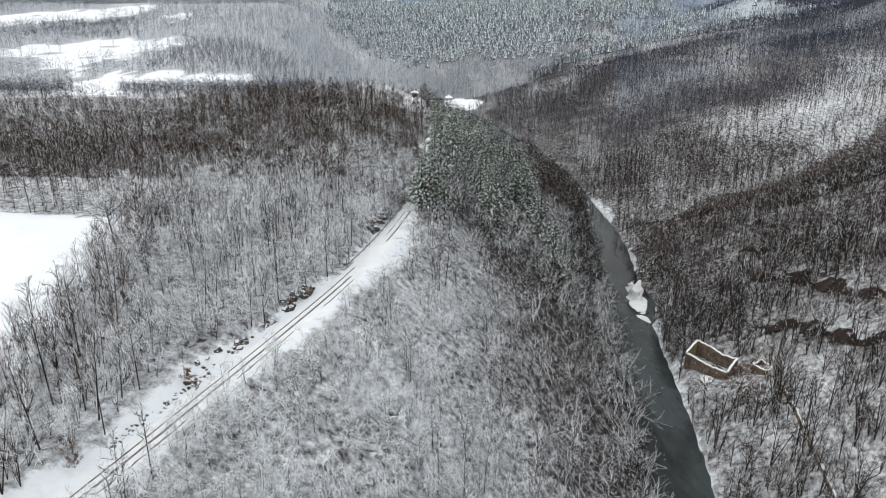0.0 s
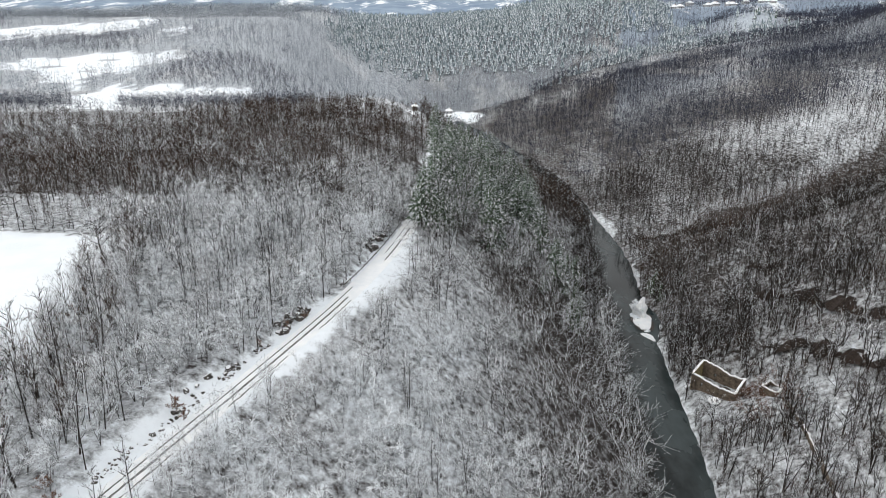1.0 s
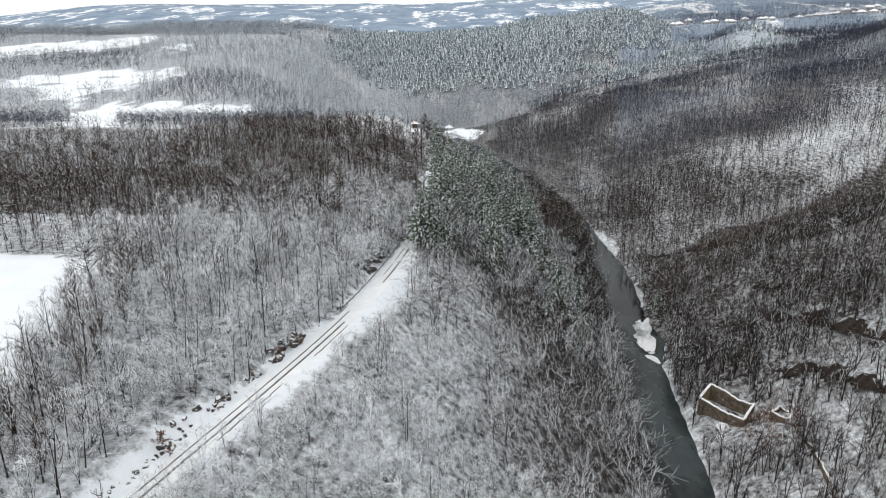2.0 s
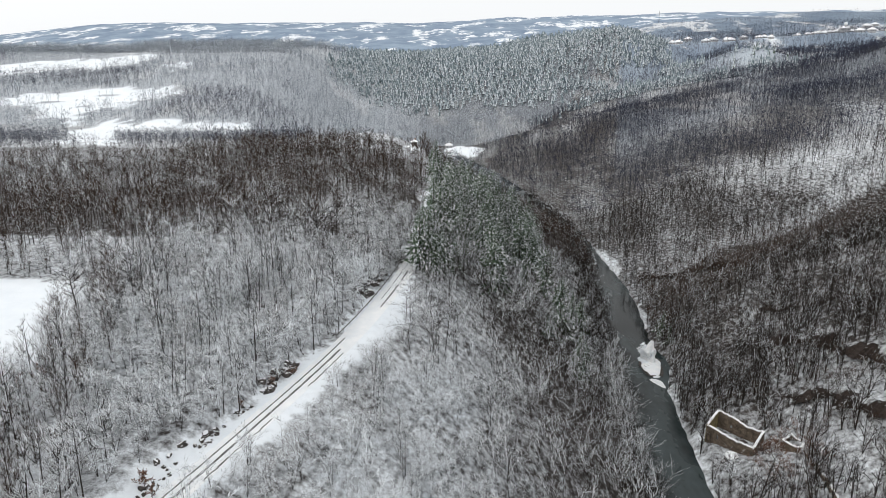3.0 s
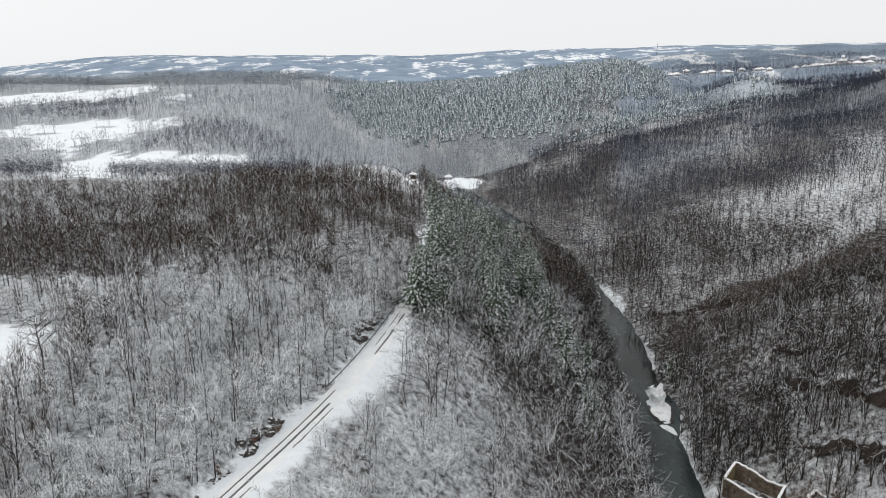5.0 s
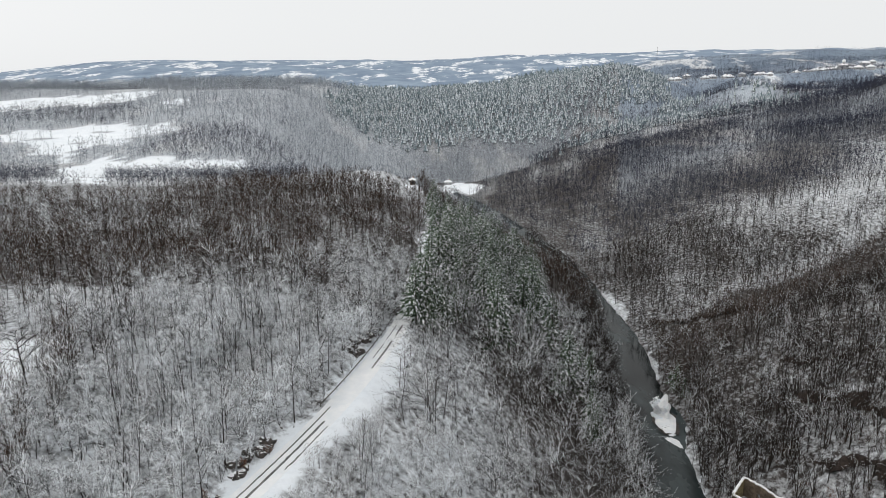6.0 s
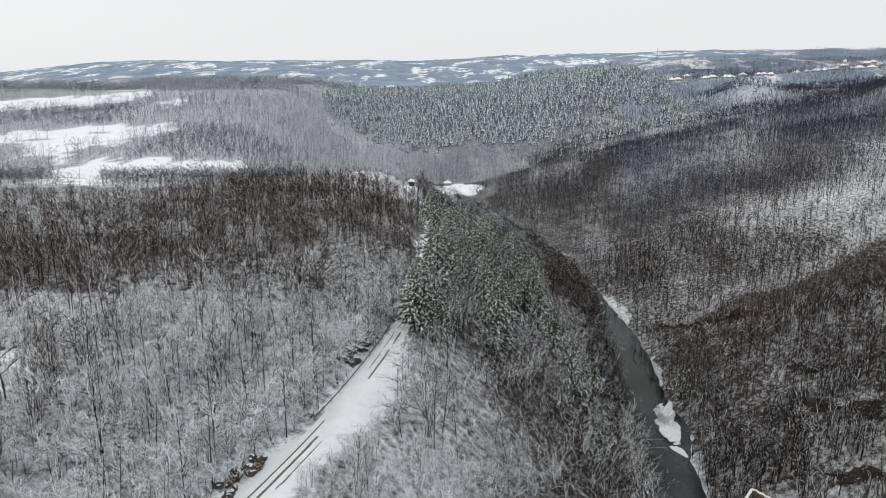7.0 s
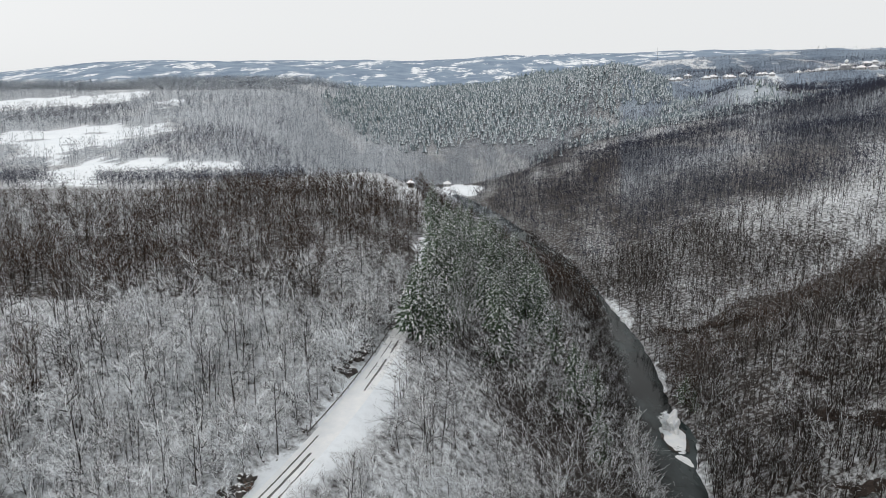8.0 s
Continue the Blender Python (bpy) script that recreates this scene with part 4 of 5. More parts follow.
forest("pine", pine_t, (BARK, NEEDLE, SNOW_TWIG), (sx, sy), sized(len(sx), 36, 0.26), 300, "dark green pine with snow on its boughs",
       "pine_wood", "dark green pine wood with snow on its boughs", "pines beside the road", 37)
x, y = pick(middle, (5,), 0.12, 38)
forest("underwood", mixed_t[:5], (BARK, TWIG_DARK, SNOW_TWIG), (x, y), sized(len(x), 39), 0, "", "underwood", "leafless underwood among the pines", "", 40)

# the far hillsides, in bark and twig paints with haze mixed in
far_t = many(bare_tree, range(260, 268), tall=10, spread=3.4, limbs=5, twigs=10, snowy=0.7, thick=0.9, upright=0.7, low=0.25, twig_len=2.6, twig_wide=0.26, snow_wide=0.36, limb_snow=0, detail=2, up=0.6)
x, y = pick(distant, (6,), 1.0, 44)
dim = rolling(x, y, 70, 127) + 0.5 * rolling(x, y, 22, 128) + 0.5 * np.random.RandomState(129).normal(0, 1, len(x)) > 0.75
forest("hill_tree", far_t, (BARK_FROST_HAZE, HAZE_FROST, SNOW_FAR), (x[~dim], y[~dim]), sized((~dim).sum(), 45, 0.3), 0, "", "frosted_hill_wood", "far leafless hillside wood grey with frost and painted haze", "", 46)
forest("hill_tree", far_t, (BARK_FROST_HAZE, HAZE_DARK, HAZE_FROST), (x[dim], y[dim]), sized(dim.sum(), 130, 0.3), 0, "", "grey_hill_wood", "far leafless hillside wood, dark among the frost", "", 131)
x, y = pick(scatter(4.0, -620, -100, 470, 840, 94), (1,), 0.9, 47)
hedge_t = many(bare_tree, range(300, 308), tall=7.5, spread=3.2, limbs=5, twigs=24, snowy=0.3, thick=1.0, upright=0.6, low=0.08, twig_len=2.2, twig_wide=0.24, snow_wide=0.3, limb_snow=0, detail=2, stems=2, up=0.4)
forest("plateau_tree", hedge_t, (BARK_HAZE, HAZE_DARK, SNOW_FAR), (x, y), sized(len(x), 48), 0, "", "hedge_wood", "leafless hedges and copses between snowy meadows", "", 49)
x, y = clumped(*pick(right_hill, (8,), 1.0, 50), 130, 34, 0.45, 1.0)
far_d = many(bare_tree, range(270, 278), tall=11, spread=3.0, limbs=5, twigs=12, snowy=0.06, thick=1.2, upright=0.74, low=0.46, twig_len=2.3, twig_wide=0.34, snow_wide=0.3, limb_snow=0, detail=2, up=0.45)
forest("hill_tree", far_d, (BARK_HAZE, HAZE_DARK, SNOW_TWIG), (x, y), sized(len(x), 51) * np.where((y > 1130) & (x > 0.31 * y), 0.7, 1), 0, "", "dark_hill_wood", "far dark leafless wood on a snowy hillside", "", 52)
spruce_t = many(tiered, range(280, 288), tall=10.5, spread=2.3, tiers=3, sides=5)
sx, sy = scatter(5.0, -300, 520, 850, 1300, 53)
ok = zone(sx, sy) == 7
forest("spruce", spruce_t, (BARK, NEEDLE_HAZE, SNOW_FAR), (sx[ok], sy[ok]), sized(ok.sum(), 54, 0.3), 0, "", "spruce_wood", "far snow-dusted spruce wood on a hill, its green hazed blue", "", 55)
# the wooded skyline behind the village
r2 = np.random.RandomState(87)
sx, sy = np.meshgrid(np.arange(380, 1150, 7.5), np.arange(1425, 1540, 8.5))
sx, sy = (sx + r2.uniform(-4, 4, sx.shape)).ravel(), (sy + r2.uniform(-4, 4, sy.shape)).ravel()
ok = (sx > 0.26 * sy) & (rolling(sx, sy, 60, 88) > -0.9)
forest("skyline_tree", far_d, (BARK_HAZE, HAZE_DARK, SNOW_TWIG), (sx[ok], sy[ok]), sized(ok.sum(), 89) * 0.65, 0, "", "skyline_wood", "dark leafless wood on the skyline behind the village", "", 90)

# a dark crest of conifers on the left hill, and a few on the village knoll
r4 = np.random.RandomState(95)
sy = r4.uniform(1140, 1215, 210)
sx = -r4.uniform(0.2, 0.45, 210) * sy
ok = rolling(sx, sy, 60, 96) > -0.5
sx, sy = sx[ok], sy[ok]
forest("crest_spruce", spruce_t[:4], (BARK, HAZE_DARK, SNOW_FAR), (sx, sy), sized(len(sx), 97), 0, "", "crest_spruces", "dark conifers along the hill's crest", "", 98)
sx, sy = np.array([404.0, 431, 440, 447, 462, 470, 396]), np.array([985.0, 988, 1000, 976, 992, 970, 965])
forest("knoll_spruce", spruce_t[4:], (BARK, NEEDLE, SNOW_FAR), (sx, sy), sized(7, 99), 7, "dark spruce standing alone on a snowy knoll", "", "", "spruces on the knoll", 101)


# ---- the road ----
def ribbon_mesh(f, y0, y1, off, wide, lift, seed=0, ragged=0.0, gaps=0.0, tall=0.0, dy=1.0):
    """A strip along a line of the plan, flat or with sides, its edges ragged and broken by gaps."""
    r = np.random.RandomState(seed)
    bm = bmesh.new()
    last = None
    for y in np.arange(y0, y1, dy):
        x = float(f(y)) + off + r.normal(0, 0.3 * ragged)
        h = wide * 0.5 * max(0.15, 1 + r.normal(0, ragged))
        z = float(height(np.array([x]), np.array([y]))[0]) + lift
        if gaps and math.sin(y * 0.21 + seed) + 0.6 * math.sin(y * 0.83 + 2 * seed) > 1.6 - 3.2 * gaps:
            last = None
            continue
        row = [bm.verts.new((x - h, y, z)), bm.verts.new((x + h, y, z))]
        if tall:
            row = [bm.verts.new((x - h, y, z - tall)), *row, bm.verts.new((x + h, y, z - tall))]
        if last:
            for a in range(len(row) - 1):
                bm.faces.new((last[a], last[a + 1], row[a + 1], row[a]))
        last = row
    return bm


def road():
    root = tagged(new("road"), "narrow snowed-over hillside road with two slushy wheel ruts", "road", kind="structure")
    part("carriageway", ribbon_mesh(rail_x, 10, 216, 0.4, 5.0, 0.05, tall=0.4), SNOW, root, "packed white snow")
    for off, wide, y0, y1, seed, ragged, gaps in ((-0.72, 0.34, 20, 158, 4, 0.05, 0.0), (0.78, 0.5, 20, 152, 5, 0.1, 0.0), (1.0, 0.5, 176, 206, 11, 0.2, 0.1),
                                                  (-0.6, 0.25, 182, 206, 12, 0.15, 0.1), (2.3, 0.3, 60, 150, 6, 0.3, 0.4)):
        part("wheel_rut", ribbon_mesh(rail_x, y0, y1, off, wide, 0.058, seed, ragged, gaps), BALLAST, root, "dark slushy wheel rut")
    fence = tagged(new("barrier_rail"), "low dark steel barrier rail along the uphill road edge", "barrier")
    part("rail", ribbon_mesh(rail_x, 157, 214, -2.7, 0.1, 0.7, tall=0.2), STEEL, fence)
    for y in range(157, 214, 4):
        x = float(rail_x(y)) - 2.7
        z = float(height([x], [y])[0])
        part("post", block(0.14, 0.14, z - 0.3, z + (2.2 if y == 157 else 0.7), x, y), STEEL, fence)


def block(w, d, z0, z1, x=0.0, y=0.0):
    bm = bmesh.new()
    bmesh.ops.create_cube(bm, size=1)
    for v in bm.verts:
        v.co = Vector((x + v.co.x * w, y + v.co.y * d, z0 if v.co.z < 0 else z1))
    return bm


road()


# ---- rocks along the cutting ----
def lump(seed, rx, ry, rz, rough=0.28, div=2):
    r = np.random.RandomState(seed)
    bm = bmesh.new()
    bmesh.ops.create_icosphere(bm, subdivisions=div, radius=1)
    ph = r.uniform(0, 6.28, (5, 3))
    for v in bm.verts:
        c = v.co.copy()
        k = sum(math.sin(c.x * (1.5 + i) + ph[i][0]) * math.sin(c.y * (1.7 + i) + ph[i][1]) * math.sin(c.z * (1.3 + i) + ph[i][2]) for i in range(5))
        v.co = c * (1 + rough * k + r.normal(0, 0.05))
        v.co.x, v.co.y, v.co.z = v.co.x * rx, v.co.y * ry, v.co.z * rz
    return bm


def snow_cap(bm, rise=0.1, limit=0.35):
    """The upper skin of a lump, lifted: the snow that lies on it."""
    bm.normal_update()
    cap = bm.copy()
    gone = [f for f in cap.faces if f.normal.z < limit]
    bmesh.ops.delete(cap, geom=gone, context="FACES")
    for v in cap.verts:
        v.co.z += rise * (0.4 if v.is_boundary else 1.0)
    return cap


def rock(x, y, size, seed):
    r = np.random.RandomState(seed)
    root = tagged(new("rock"), "dark wet boulder with a snow cap beside the road", "rock", "boulders beside the road")
    root.matrix_basis = pose(x, y, float(height([x], [y])[0]) + size * 0.12, 0, 0, r.uniform(0, 360))
    bm = lump(seed, size * r.uniform(0.6, 1), size * r.uniform(0.4, 0.7), size * r.uniform(0.4, 0.65))
    cap = snow_cap(bm, 0.06 + 0.04 * size, r.uniform(0.8, 0.97))
    part("stone", bm, ROCK, root)
    if len(cap.faces):
        part("snow_cap", cap, SNOW, root, "white snow cap")
    else:
        cap.free()


rr = np.random.RandomState(81)
for y0, y1, d0, d1, count, big in ((182, 201, -8.0, -4.6, 34, 2.3), (131, 143, -6.2, -3.9, 22, 1.5), (112, 127, -5.0, -3.6, 34, 0.6), (84, 106, -4.8, -3.5, 44, 0.5), (142, 186, -5.5, -3.5, 14, 0.5),
                                   (100, 122, -6.5, -4.0, 12, 0.9)):
    for _ in range(count):
        y = rr.uniform(y0, y1)
        rock(float(rail_x(y)) + rr.uniform(d0, d1), y, big * rr.uniform(0.45, 1.1), rr.randint(1, 9999))

# bushes still holding rust-brown leaves
bush_t = many(bare_tree, range(300, 303), tall=3.2, spread=1.8, limbs=8, twigs=260, snowy=0.10, upright=0.6, low=0.08, twig_len=0.7, twig_wide=0.16, limb_snow=0.2, detail=1, stems=3)
spots = np.array([(-44.2, 102), (-52.5, 79), (-54, 80.5), (-33, 134), (-36.5, 125), (-72, 119), (-70, 122), (-42.5, 100), (-23.5, 188), (-30, 139)])
forest("leafy_bush", bush_t, (BARK, LEAF_RUST, SNOW_TWIG), (spots[:, 0], spots[:, 1]), np.array([1.1, 0.8, 0.8, 0.7, 0.6, 1.5, 1.3, 0.7, 0.7, 0.6]), 20,
       "small bush holding withered rust-brown leaves in the snow", "bushes", "bushes", "rust-brown bushes", 82)


# ---- the ruined mill by the river ----
def wall_run(a, b, base, tops, thick, holes=()):
    """A masonry wall in the plan from a to b, its ragged top through tops; holes (from, to, sill, head) go through."""
    a, b = Vector(a), Vector(b)
    way = (b - a).normalized()
    side = Vector((-way.y, way.x)) * (thick / 2)
    length = (b - a).length
    cuts = sorted({0.0, length, *np.arange(0.6, length - 0.2, 0.6), *(h[0] for h in holes), *(h[1] for h in holes)})
    r = np.random.RandomState(int(length * 100))
    crest = [float(np.interp(c / length, np.linspace(0, 1, len(tops)), tops)) + r.normal(0, 0.12) for c in cuts]
    lay = [0.22 + r.uniform(0, 0.14) for _ in cuts]
    body, cap = bmesh.new(), bmesh.new()

    def box(bm, s0, s1, z0, z1, z0b=None, z1b=None, grow=0.0):
        w = side * (1 + grow)
        p, q = a + way * s0, a + way * s1
        lo0, lo1 = z0, z0 if z0b is None else z0b
        v = [bm.verts.new((*(p - w), lo0)), bm.verts.new((*(p + w), lo0)), bm.verts.new((*(q + w), lo1)), bm.verts.new((*(q - w), lo1)),
             bm.verts.new((*(p - w), z1)), bm.verts.new((*(p + w), z1)), bm.verts.new((*(q + w), z1b)), bm.verts.new((*(q - w), z1b))]
        for f in ((3, 2, 1, 0), (4, 5, 6, 7), (0, 1, 5, 4), (1, 2, 6, 5), (2, 3, 7, 6), (3, 0, 4, 7)):
            bm.faces.new([v[i] for i in f])

    for i in range(len(cuts) - 1):
        s0, s1, t0, t1 = cuts[i], cuts[i + 1], crest[i], crest[i + 1]
        hole = [h for h in holes if h[0] <= s0 + 1e-6 and h[1] >= s1 - 1e-6]
        if hole:
            _, _, sill, head = hole[0]
            box(body, s0, s1, base, sill, base, sill)
            box(body, s0, s1, head, max(t0, head + 0.3), head, max(t1, head + 0.3))
        else:
            box(body, s0, s1, base, t0, base, t1)
        box(cap, s0, s1, t0 + 0.004, t0 + lay[i], t1 + 0.004, t1 + lay[i + 1], 0.12)
    for bm in (body, cap):
        bmesh.ops.remove_doubles(bm, verts=bm.verts, dist=0.001)
    return body, cap


def ruin():
    root = tagged(new("ruined_mill"), "roofless stone mill ruin with mossy walls and snow along their tops", "ruin")
    A, B, C, D = (80.1, 195.5), (85.8, 202.0), (95.1, 191.2), (89.3, 184.4)
    for name, p, q, tops, holes, paint, label in (
            ("end_wall", A, B, (9.4, 10.0, 10.3), ((2.6, 3.6, 6.2, 7.8),), STONE, "ochre mossy end wall with a window opening"),
            ("back_wall", B, C, (10.4, 9.9, 8.7, 9.2), ((4.2, 5.0, 6.2, 7.4),), STONE_DARK, "damp brown back wall with window openings"),
            ("far_end_wall", C, D, (9.8, 9.3, 8.6), (), STONE_DARK, "damp brown end wall"),
            ("river_wall", D, A, (8.3, 8.0, 8.6, 9.2), ((10.6, 11.3, 6.0, 7.4),), STONE_DARK, "brown river-side wall with window openings")):
        body, cap = wall_run(p, q, 1.5, tops, 0.6, holes)
        w = part(name, body, paint, root, label)
        part("snow_coping", cap, SNOW, w, "thick white snow along the wall top")
    low = tagged(new("foundation"), "low broken stone foundation beside the ruin, snow on its rim", "ruin")
    for p, q in (((94.0, 179.0), (97.5, 181.5)), ((97.5, 181.5), (99.8, 177.6)), ((99.8, 177.6), (96.2, 175.0)), ((96.2, 175.0), (94.0, 179.0))):
        z = float(height([97], [178])[0])
        body, cap = wall_run(p, q, z - 2.5, (z + 1.5, z + 1.0, z + 1.4), 0.5)
        w = part("low_wall", body, STONE_DARK, low)
        part("snow_coping", cap, SNOW, w, "snow on the wall top")
    for k in range(14):
        rr2 = np.random.RandomState(400 + k)
        x, y = 87.5 + rr2.uniform(-3, 4), 193.5 + rr2.uniform(-4, 3)
        ob = new("rubble_stone", None)
        ob.matrix_basis = pose(x, y, float(height([x], [y])[0]) + 0.1, 0, 0, rr2.uniform(0, 360))
        bm = lump(k + 50, rr2.uniform(0.3, 0.8), rr2.uniform(0.3, 0.6), rr2.uniform(0.2, 0.45))
        part("stone", bm, ROCK, ob)
        tagged(ob, "fallen dark rubble stone inside the ruin", "rock", "rubble stones")


ruin()


def field_wall():
    root = tagged(new("boundary_wall"), "low tumbled dry-stone wall running down from the ruin", "wall")
    pts = np.array([(97.5, 173), (96, 160), (93.5, 147), (90.5, 134), (87.5, 120), (84, 106)], float)
    f = lambda y: np.interp(y, pts[::-1, 1], pts[::-1, 0])
    part("stonework", ribbon_mesh(f, 106, 173, 0, 0.8, 0.75, 9, 0.12, 0.08, 1.2, 0.7), STONE_DARK, root)
    part("snow_coping", ribbon_mesh(f, 106, 173, 0.1, 0.5, 0.78, 10, 0.3, 0.5, 0.1, 0.7), SNOW, root, "patchy snow on the wall top")


field_wall()


def lean_to(x, y, turn):
    """A collapsed lean-to beside the ruin, deep in snow."""
    root = tagged(new("lean_to"), "collapsed timber lean-to roof under deep snow beside the ruin", "shed")
    z = float(height([x], [y])[0])
    root.matrix_basis = pose(x, y, z, 0, 0, turn)
    bm = lump(97, 2.0, 1.5, 0.7, 0.15, 3)
    bmesh.ops.translate(bm, verts=bm.verts, vec=(0, 0, 1.4))
    part("snow_roof", bm, SNOW, root, "thick rounded snow")
    for px, py in ((-1.4, -0.9), (1.4, -0.9), (-1.4, 0.9), (1.4, 0.9)):
        part("post", block(0.18, 0.18, -0.3, 1.4, px, py), WOOD, root)


lean_to(83.2, 184.5, 20)


# ---- bare earth banks of old terraces across the river ----
def earth_bank(a, b, tall, seed):
    r = np.random.RandomState(seed)
    bm = bmesh.new()
    n = int(math.dist(a, b) / 0.8)
    last, t_off = None, 0.0
    dx, dy = (b[0] - a[0]) / n, (b[1] - a[1]) / n
    nx, ny = dy, -dx
    if nx * -1 + ny * 0 < 0:
        nx, ny = -nx, -ny
    k = math.hypot(nx, ny)
    nx, ny = nx / k, ny / k
    for i in range(n + 1):
        f = i / n
        wob = 1.6 * math.sin(f * 9 + seed) + 0.7 * math.sin(f * 23 + seed * 2) + r.normal(0, 0.15)
        x, y = a[0] + dx * i + nx * wob, a[1] + dy * i + ny * wob
        fade = min(1, 6 * f, 6 * (1 - f)) * (0.75 + 0.4 * math.sin(f * 31 + seed) + r.normal(0, 0.12))
        h = max(0.15, tall * fade)
        row = []
        for o, up in ((-1.1 * h, -0.2), (-0.75 * h, 0.25 * h), (-0.35 * h + r.normal(0, 0.1), 0.62 * h), (0.05, h * 0.98), (1.2 * h + r.normal(0, 0.2), h * 0.75)):
            px, py = x - nx * -o, y - ny * -o
            row.append(bm.verts.new((px, py, float(height([px], [py])[0]) + max(up, -0.2) * (0.75 if o > 0 else 1))))
        if last:
            for j in range(4):
                bm.faces.new((last[j], last[j + 1], row[j + 1], row[j]))
        last = row
    bmesh.ops.recalc_face_normals(bm, faces=bm.faces)
    mesh = bpy.data.meshes.new("earth_bank")
    bm.to_mesh(mesh)
    bm.free()
    mesh.materials.append(EARTH)
    tagged(new("earth_bank", mesh), "raw dark brown earth bank of an old terrace, free of snow", "bank", kind="structure")


for a, b, tall, seed in BANKS:
    earth_bank(a, b, tall, seed)


# ---- islet with a snow-buried willow, ice and bank bushes ----
def islet():
    root = tagged(new("islet"), "small snow-covered islet with an icy rim in the river", "islet")
    bm = lump(91, 3.4, 8.5, 0.8, 0.2, 3)
    part("snow_mound", bm, SNOW, root, "smooth white snow mound")
    part("gravel_rim", lump(92, 3.8, 9.0, 0.35, 0.2, 3), ROCK, root, "dark wet gravel rim")
    dome = lump(95, 2.2, 2.8, 3.8, 0.3, 3)
    bmesh.ops.translate(dome, verts=dome.verts, vec=(-0.3, 4.5, 2.2))
    part("snow_dome", dome, SNOW, root, "bush buried in thick snow")
    root.matrix_basis = pose(81, 253, 0.35, 0, 0, -8)
    floe = tagged(new("ice_floe"), "flat white ice floe with snow at the islet's foot", "ice")
    part("ice", lump(93, 1.6, 3.2, 0.16, 0.25, 3), SNOW, floe)
    floe.matrix_basis = pose(79.6, 239.5, 0.05, 0, 0, 35)


islet()
willow_t = many(bare_tree, range(310, 312), tall=5.5, spread=2.6, limbs=14, twigs=420, snowy=0.95, upright=0.5, low=0.05, twig_len=1.3, twig_wide=0.12, snow_wide=0.3, limb_snow=1, detail=1, stems=4, up=0.1)
forest("willow", willow_t, (BARK, SNOW_TWIG, SNOW_TWIG), (np.array([80.0, 81.0, 80.6]), np.array([259.0, 256.0, 262.5])), np.array([1.1, 0.8, 0.9]), 9,
       "willow bush buried white in snow on the islet", "willows", "willows", "islet willows", 92)
bankbush_t = many(conifer, range(320, 322), tall=7, spread=3.0, whorls=9, boughs=7, snowy=0.55, clear=0.05)
forest("ivy_tree", bankbush_t, (BARK, NEEDLE, SNOW_TWIG), (np.array([91.5, 93.5, 92.5]), np.array([274.0, 279.0, 268.0])), np.array([1.5, 1.3, 1.1]), 9,
       "dark evergreen ivy-clad tree leaning over the river", "ivy_trees", "ivy-clad trees", "evergreens on the bank", 93)


# ---- buildings ----
def hip_roof(w, d, z0, rise, over, thick=0.25):
    bm = bmesh.new()
    w2, d2 = w / 2 + over, d / 2 + over
    ridge = max(0.3, w2 - d2 * 0.9)
    low = [bm.verts.new((sx * w2, sy * d2, z0 - thick)) for sx, sy in ((-1, -1), (1, -1), (1, 1), (-1, 1))]
    eave = [bm.verts.new((sx * w2, sy * d2, z0)) for sx, sy in ((-1, -1), (1, -1), (1, 1), (-1, 1))]
    top = [bm.verts.new((-ridge, 0, z0 + rise)), bm.verts.new((ridge, 0, z0 + rise))]
    bm.faces.new(low[::-1])
    for i in range(4):
        bm.faces.new((low[i], low[(i + 1) % 4], eave[(i + 1) % 4], eave[i]))
    bm.faces.new((eave[0], eave[1], top[1], top[0]))
    bm.faces.new((eave[1], eave[2], top[1]))
    bm.faces.new((eave[2], eave[3], top[0], top[1]))
    bm.faces.new((eave[3], eave[0], top[0]))
    return bm


def house(x, y, w, d, tall, rise, turn, paint, label, name="house", sink=1.0):
    root = tagged(new(name), label, "house", "village houses" if name == "house" else "")
    root.matrix_basis = pose(x, y, float(height([x], [y])[0]) - sink, 0, 0, turn)
    part("wall", block(w, d, 0, tall + sink), paint, root)
    roof = part("roof", hip_roof(w, d, tall + sink + 0.3, rise, 0.9), SNOW, root, "snow-covered hipped roof")
    part("chimney", block(0.8, 0.8, tall + sink + 0.4, tall + sink + rise + 1.0, w * 0.22, 0.4), BRICK, roof, "brick chimney")
    n = max(1, int(w / 3.2))
    for k in range(n):
        part("window", block(1.1, 0.12, tall + sink - 2.3, tall + sink - 0.9, -w / 2 + (k + 0.5) * w / n, -d / 2 - 0.05), GLASS, root, "dark window")
    return root


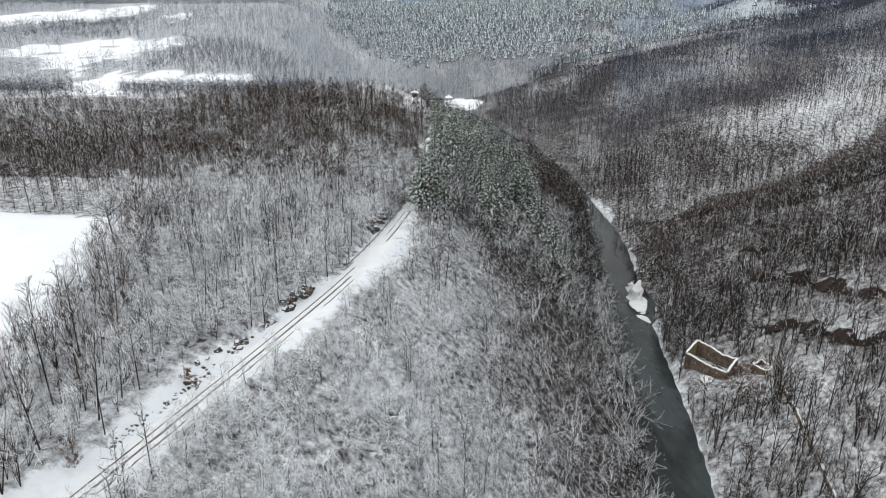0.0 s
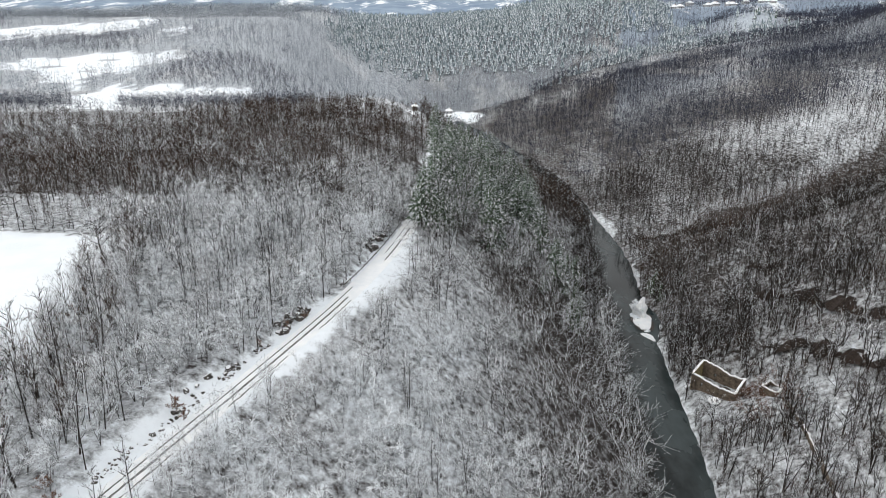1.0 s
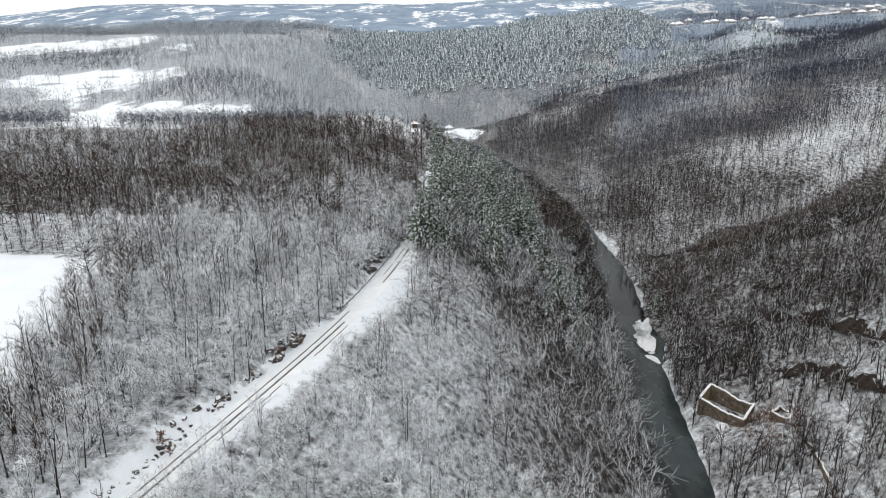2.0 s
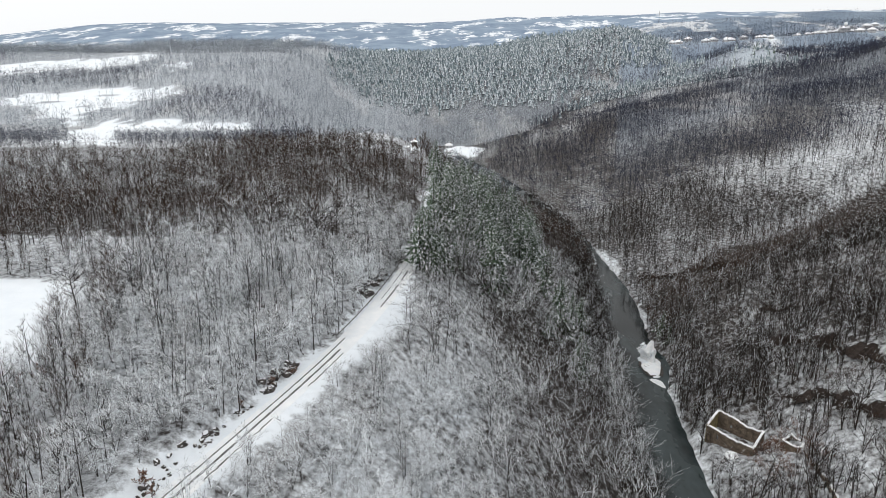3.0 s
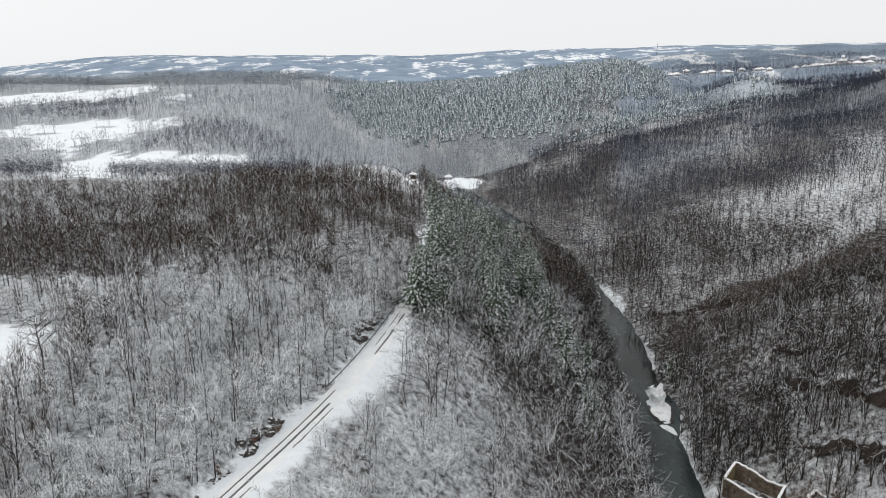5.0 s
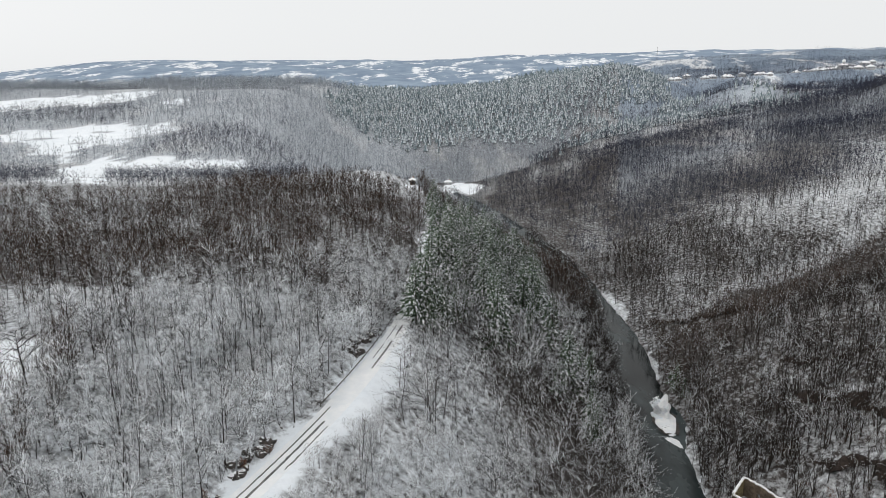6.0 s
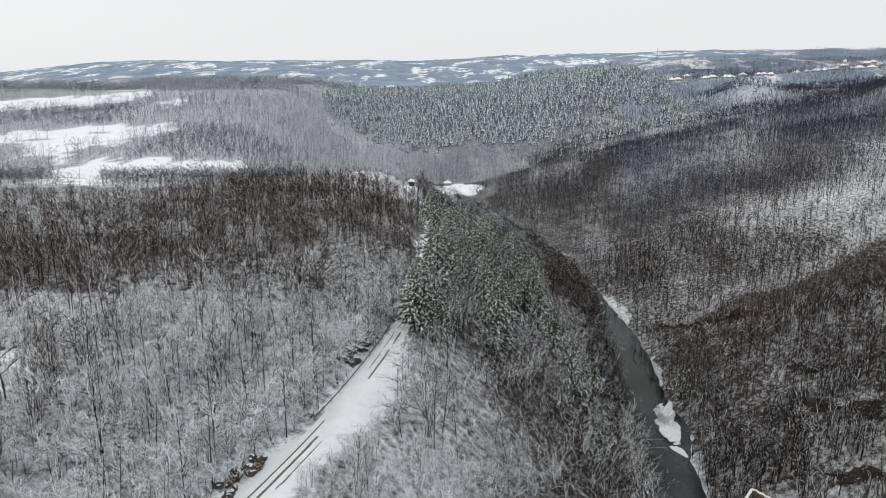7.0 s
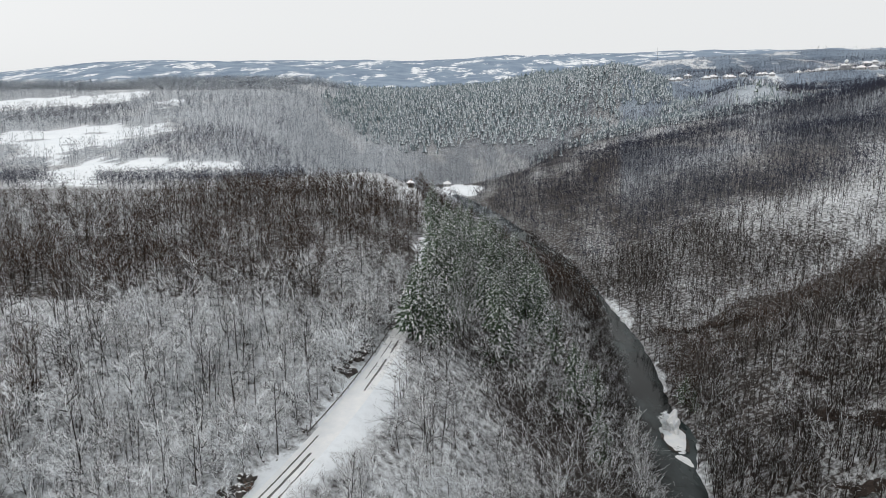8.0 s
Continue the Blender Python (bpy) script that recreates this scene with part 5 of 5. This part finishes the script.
for k, (at, y, w) in enumerate(VILLAGE):
    house((at - 784) / 1189 * y, y, w, 9 + k % 3, 2.6 + (k * 7 % 5) * 0.4, 3.6, (k * 37) % 40 - 20, PLASTER, "village house with pale walls under a snowy roof")


def church():
    x, y = (1451 - 784) / 1189 * 1240, 1240
    root = tagged(new("church"), "small pale village church with a round domed tower", "church")
    root.matrix_basis = pose(x, y, float(height([x], [y])[0]) - 1, 0, 0, 10)
    part("nave", block(14, 9, 0, 8), PLASTER, root)
    part("roof", hip_roof(14, 9, 8.2, 3.2, 0.5), SNOW, root, "snowy roof")
    bm = bmesh.new()
    bmesh.ops.create_cone(bm, cap_ends=True, segments=16, radius1=2.6, radius2=2.6, depth=15, matrix=Matrix.Translation((0, 0, 7.5)))
    tower = part("tower", bm, PLASTER, root, "pale round tower")
    bm = bmesh.new()
    bmesh.ops.create_uvsphere(bm, u_segments=16, v_segments=8, radius=3.0, matrix=Matrix.Translation((0, 0, 15.2)))
    part("dome", bm, SNOW, tower, "snow-covered dome")


church()
house(-19.5, 474, 3.0, 3.0, 3.0, 1.4, 12, WOOD, "small dark trackside hut with a snowy roof", "hut", 0.5)
house(7, 845, 8, 6, 3.2, 2.6, 5, PLASTER, "small pale cottage with snowy roof on the river flat", "cottage", 0.5)


def mast():
    x, y = 512.0, 1700.0
    root = tagged(new("radio_mast"), "thin grey lattice radio mast on the skyline", "mast")
    root.matrix_basis = pose(x, y, float(height([x], [y])[0]))
    for k in range(3):
        c, s = math.cos(2.0944 * k), math.sin(2.0944 * k)
        leg = new("leg", tri_mesh("leg", rods([[1.2 * c, 1.2 * s, 0]], [[0.25 * c, 0.25 * s, 32]], 0.12, 0.08), STEEL))
        leg.parent = root
    z = np.arange(1, 27, 4.0)
    for k in range(3):
        a = np.stack([(1.2 - z / 44) * math.cos(2.0944 * k), (1.2 - z / 44) * math.sin(2.0944 * k), z], 1)
        b = np.stack([(1.1 - z / 44) * math.cos(2.0944 * (k + 1)), (1.1 - z / 44) * math.sin(2.0944 * (k + 1)), z + 4], 1)
        brace = new("brace", tri_mesh("brace", rods(a, b, 0.05, 0.05), STEEL))
        brace.parent = root


mast()
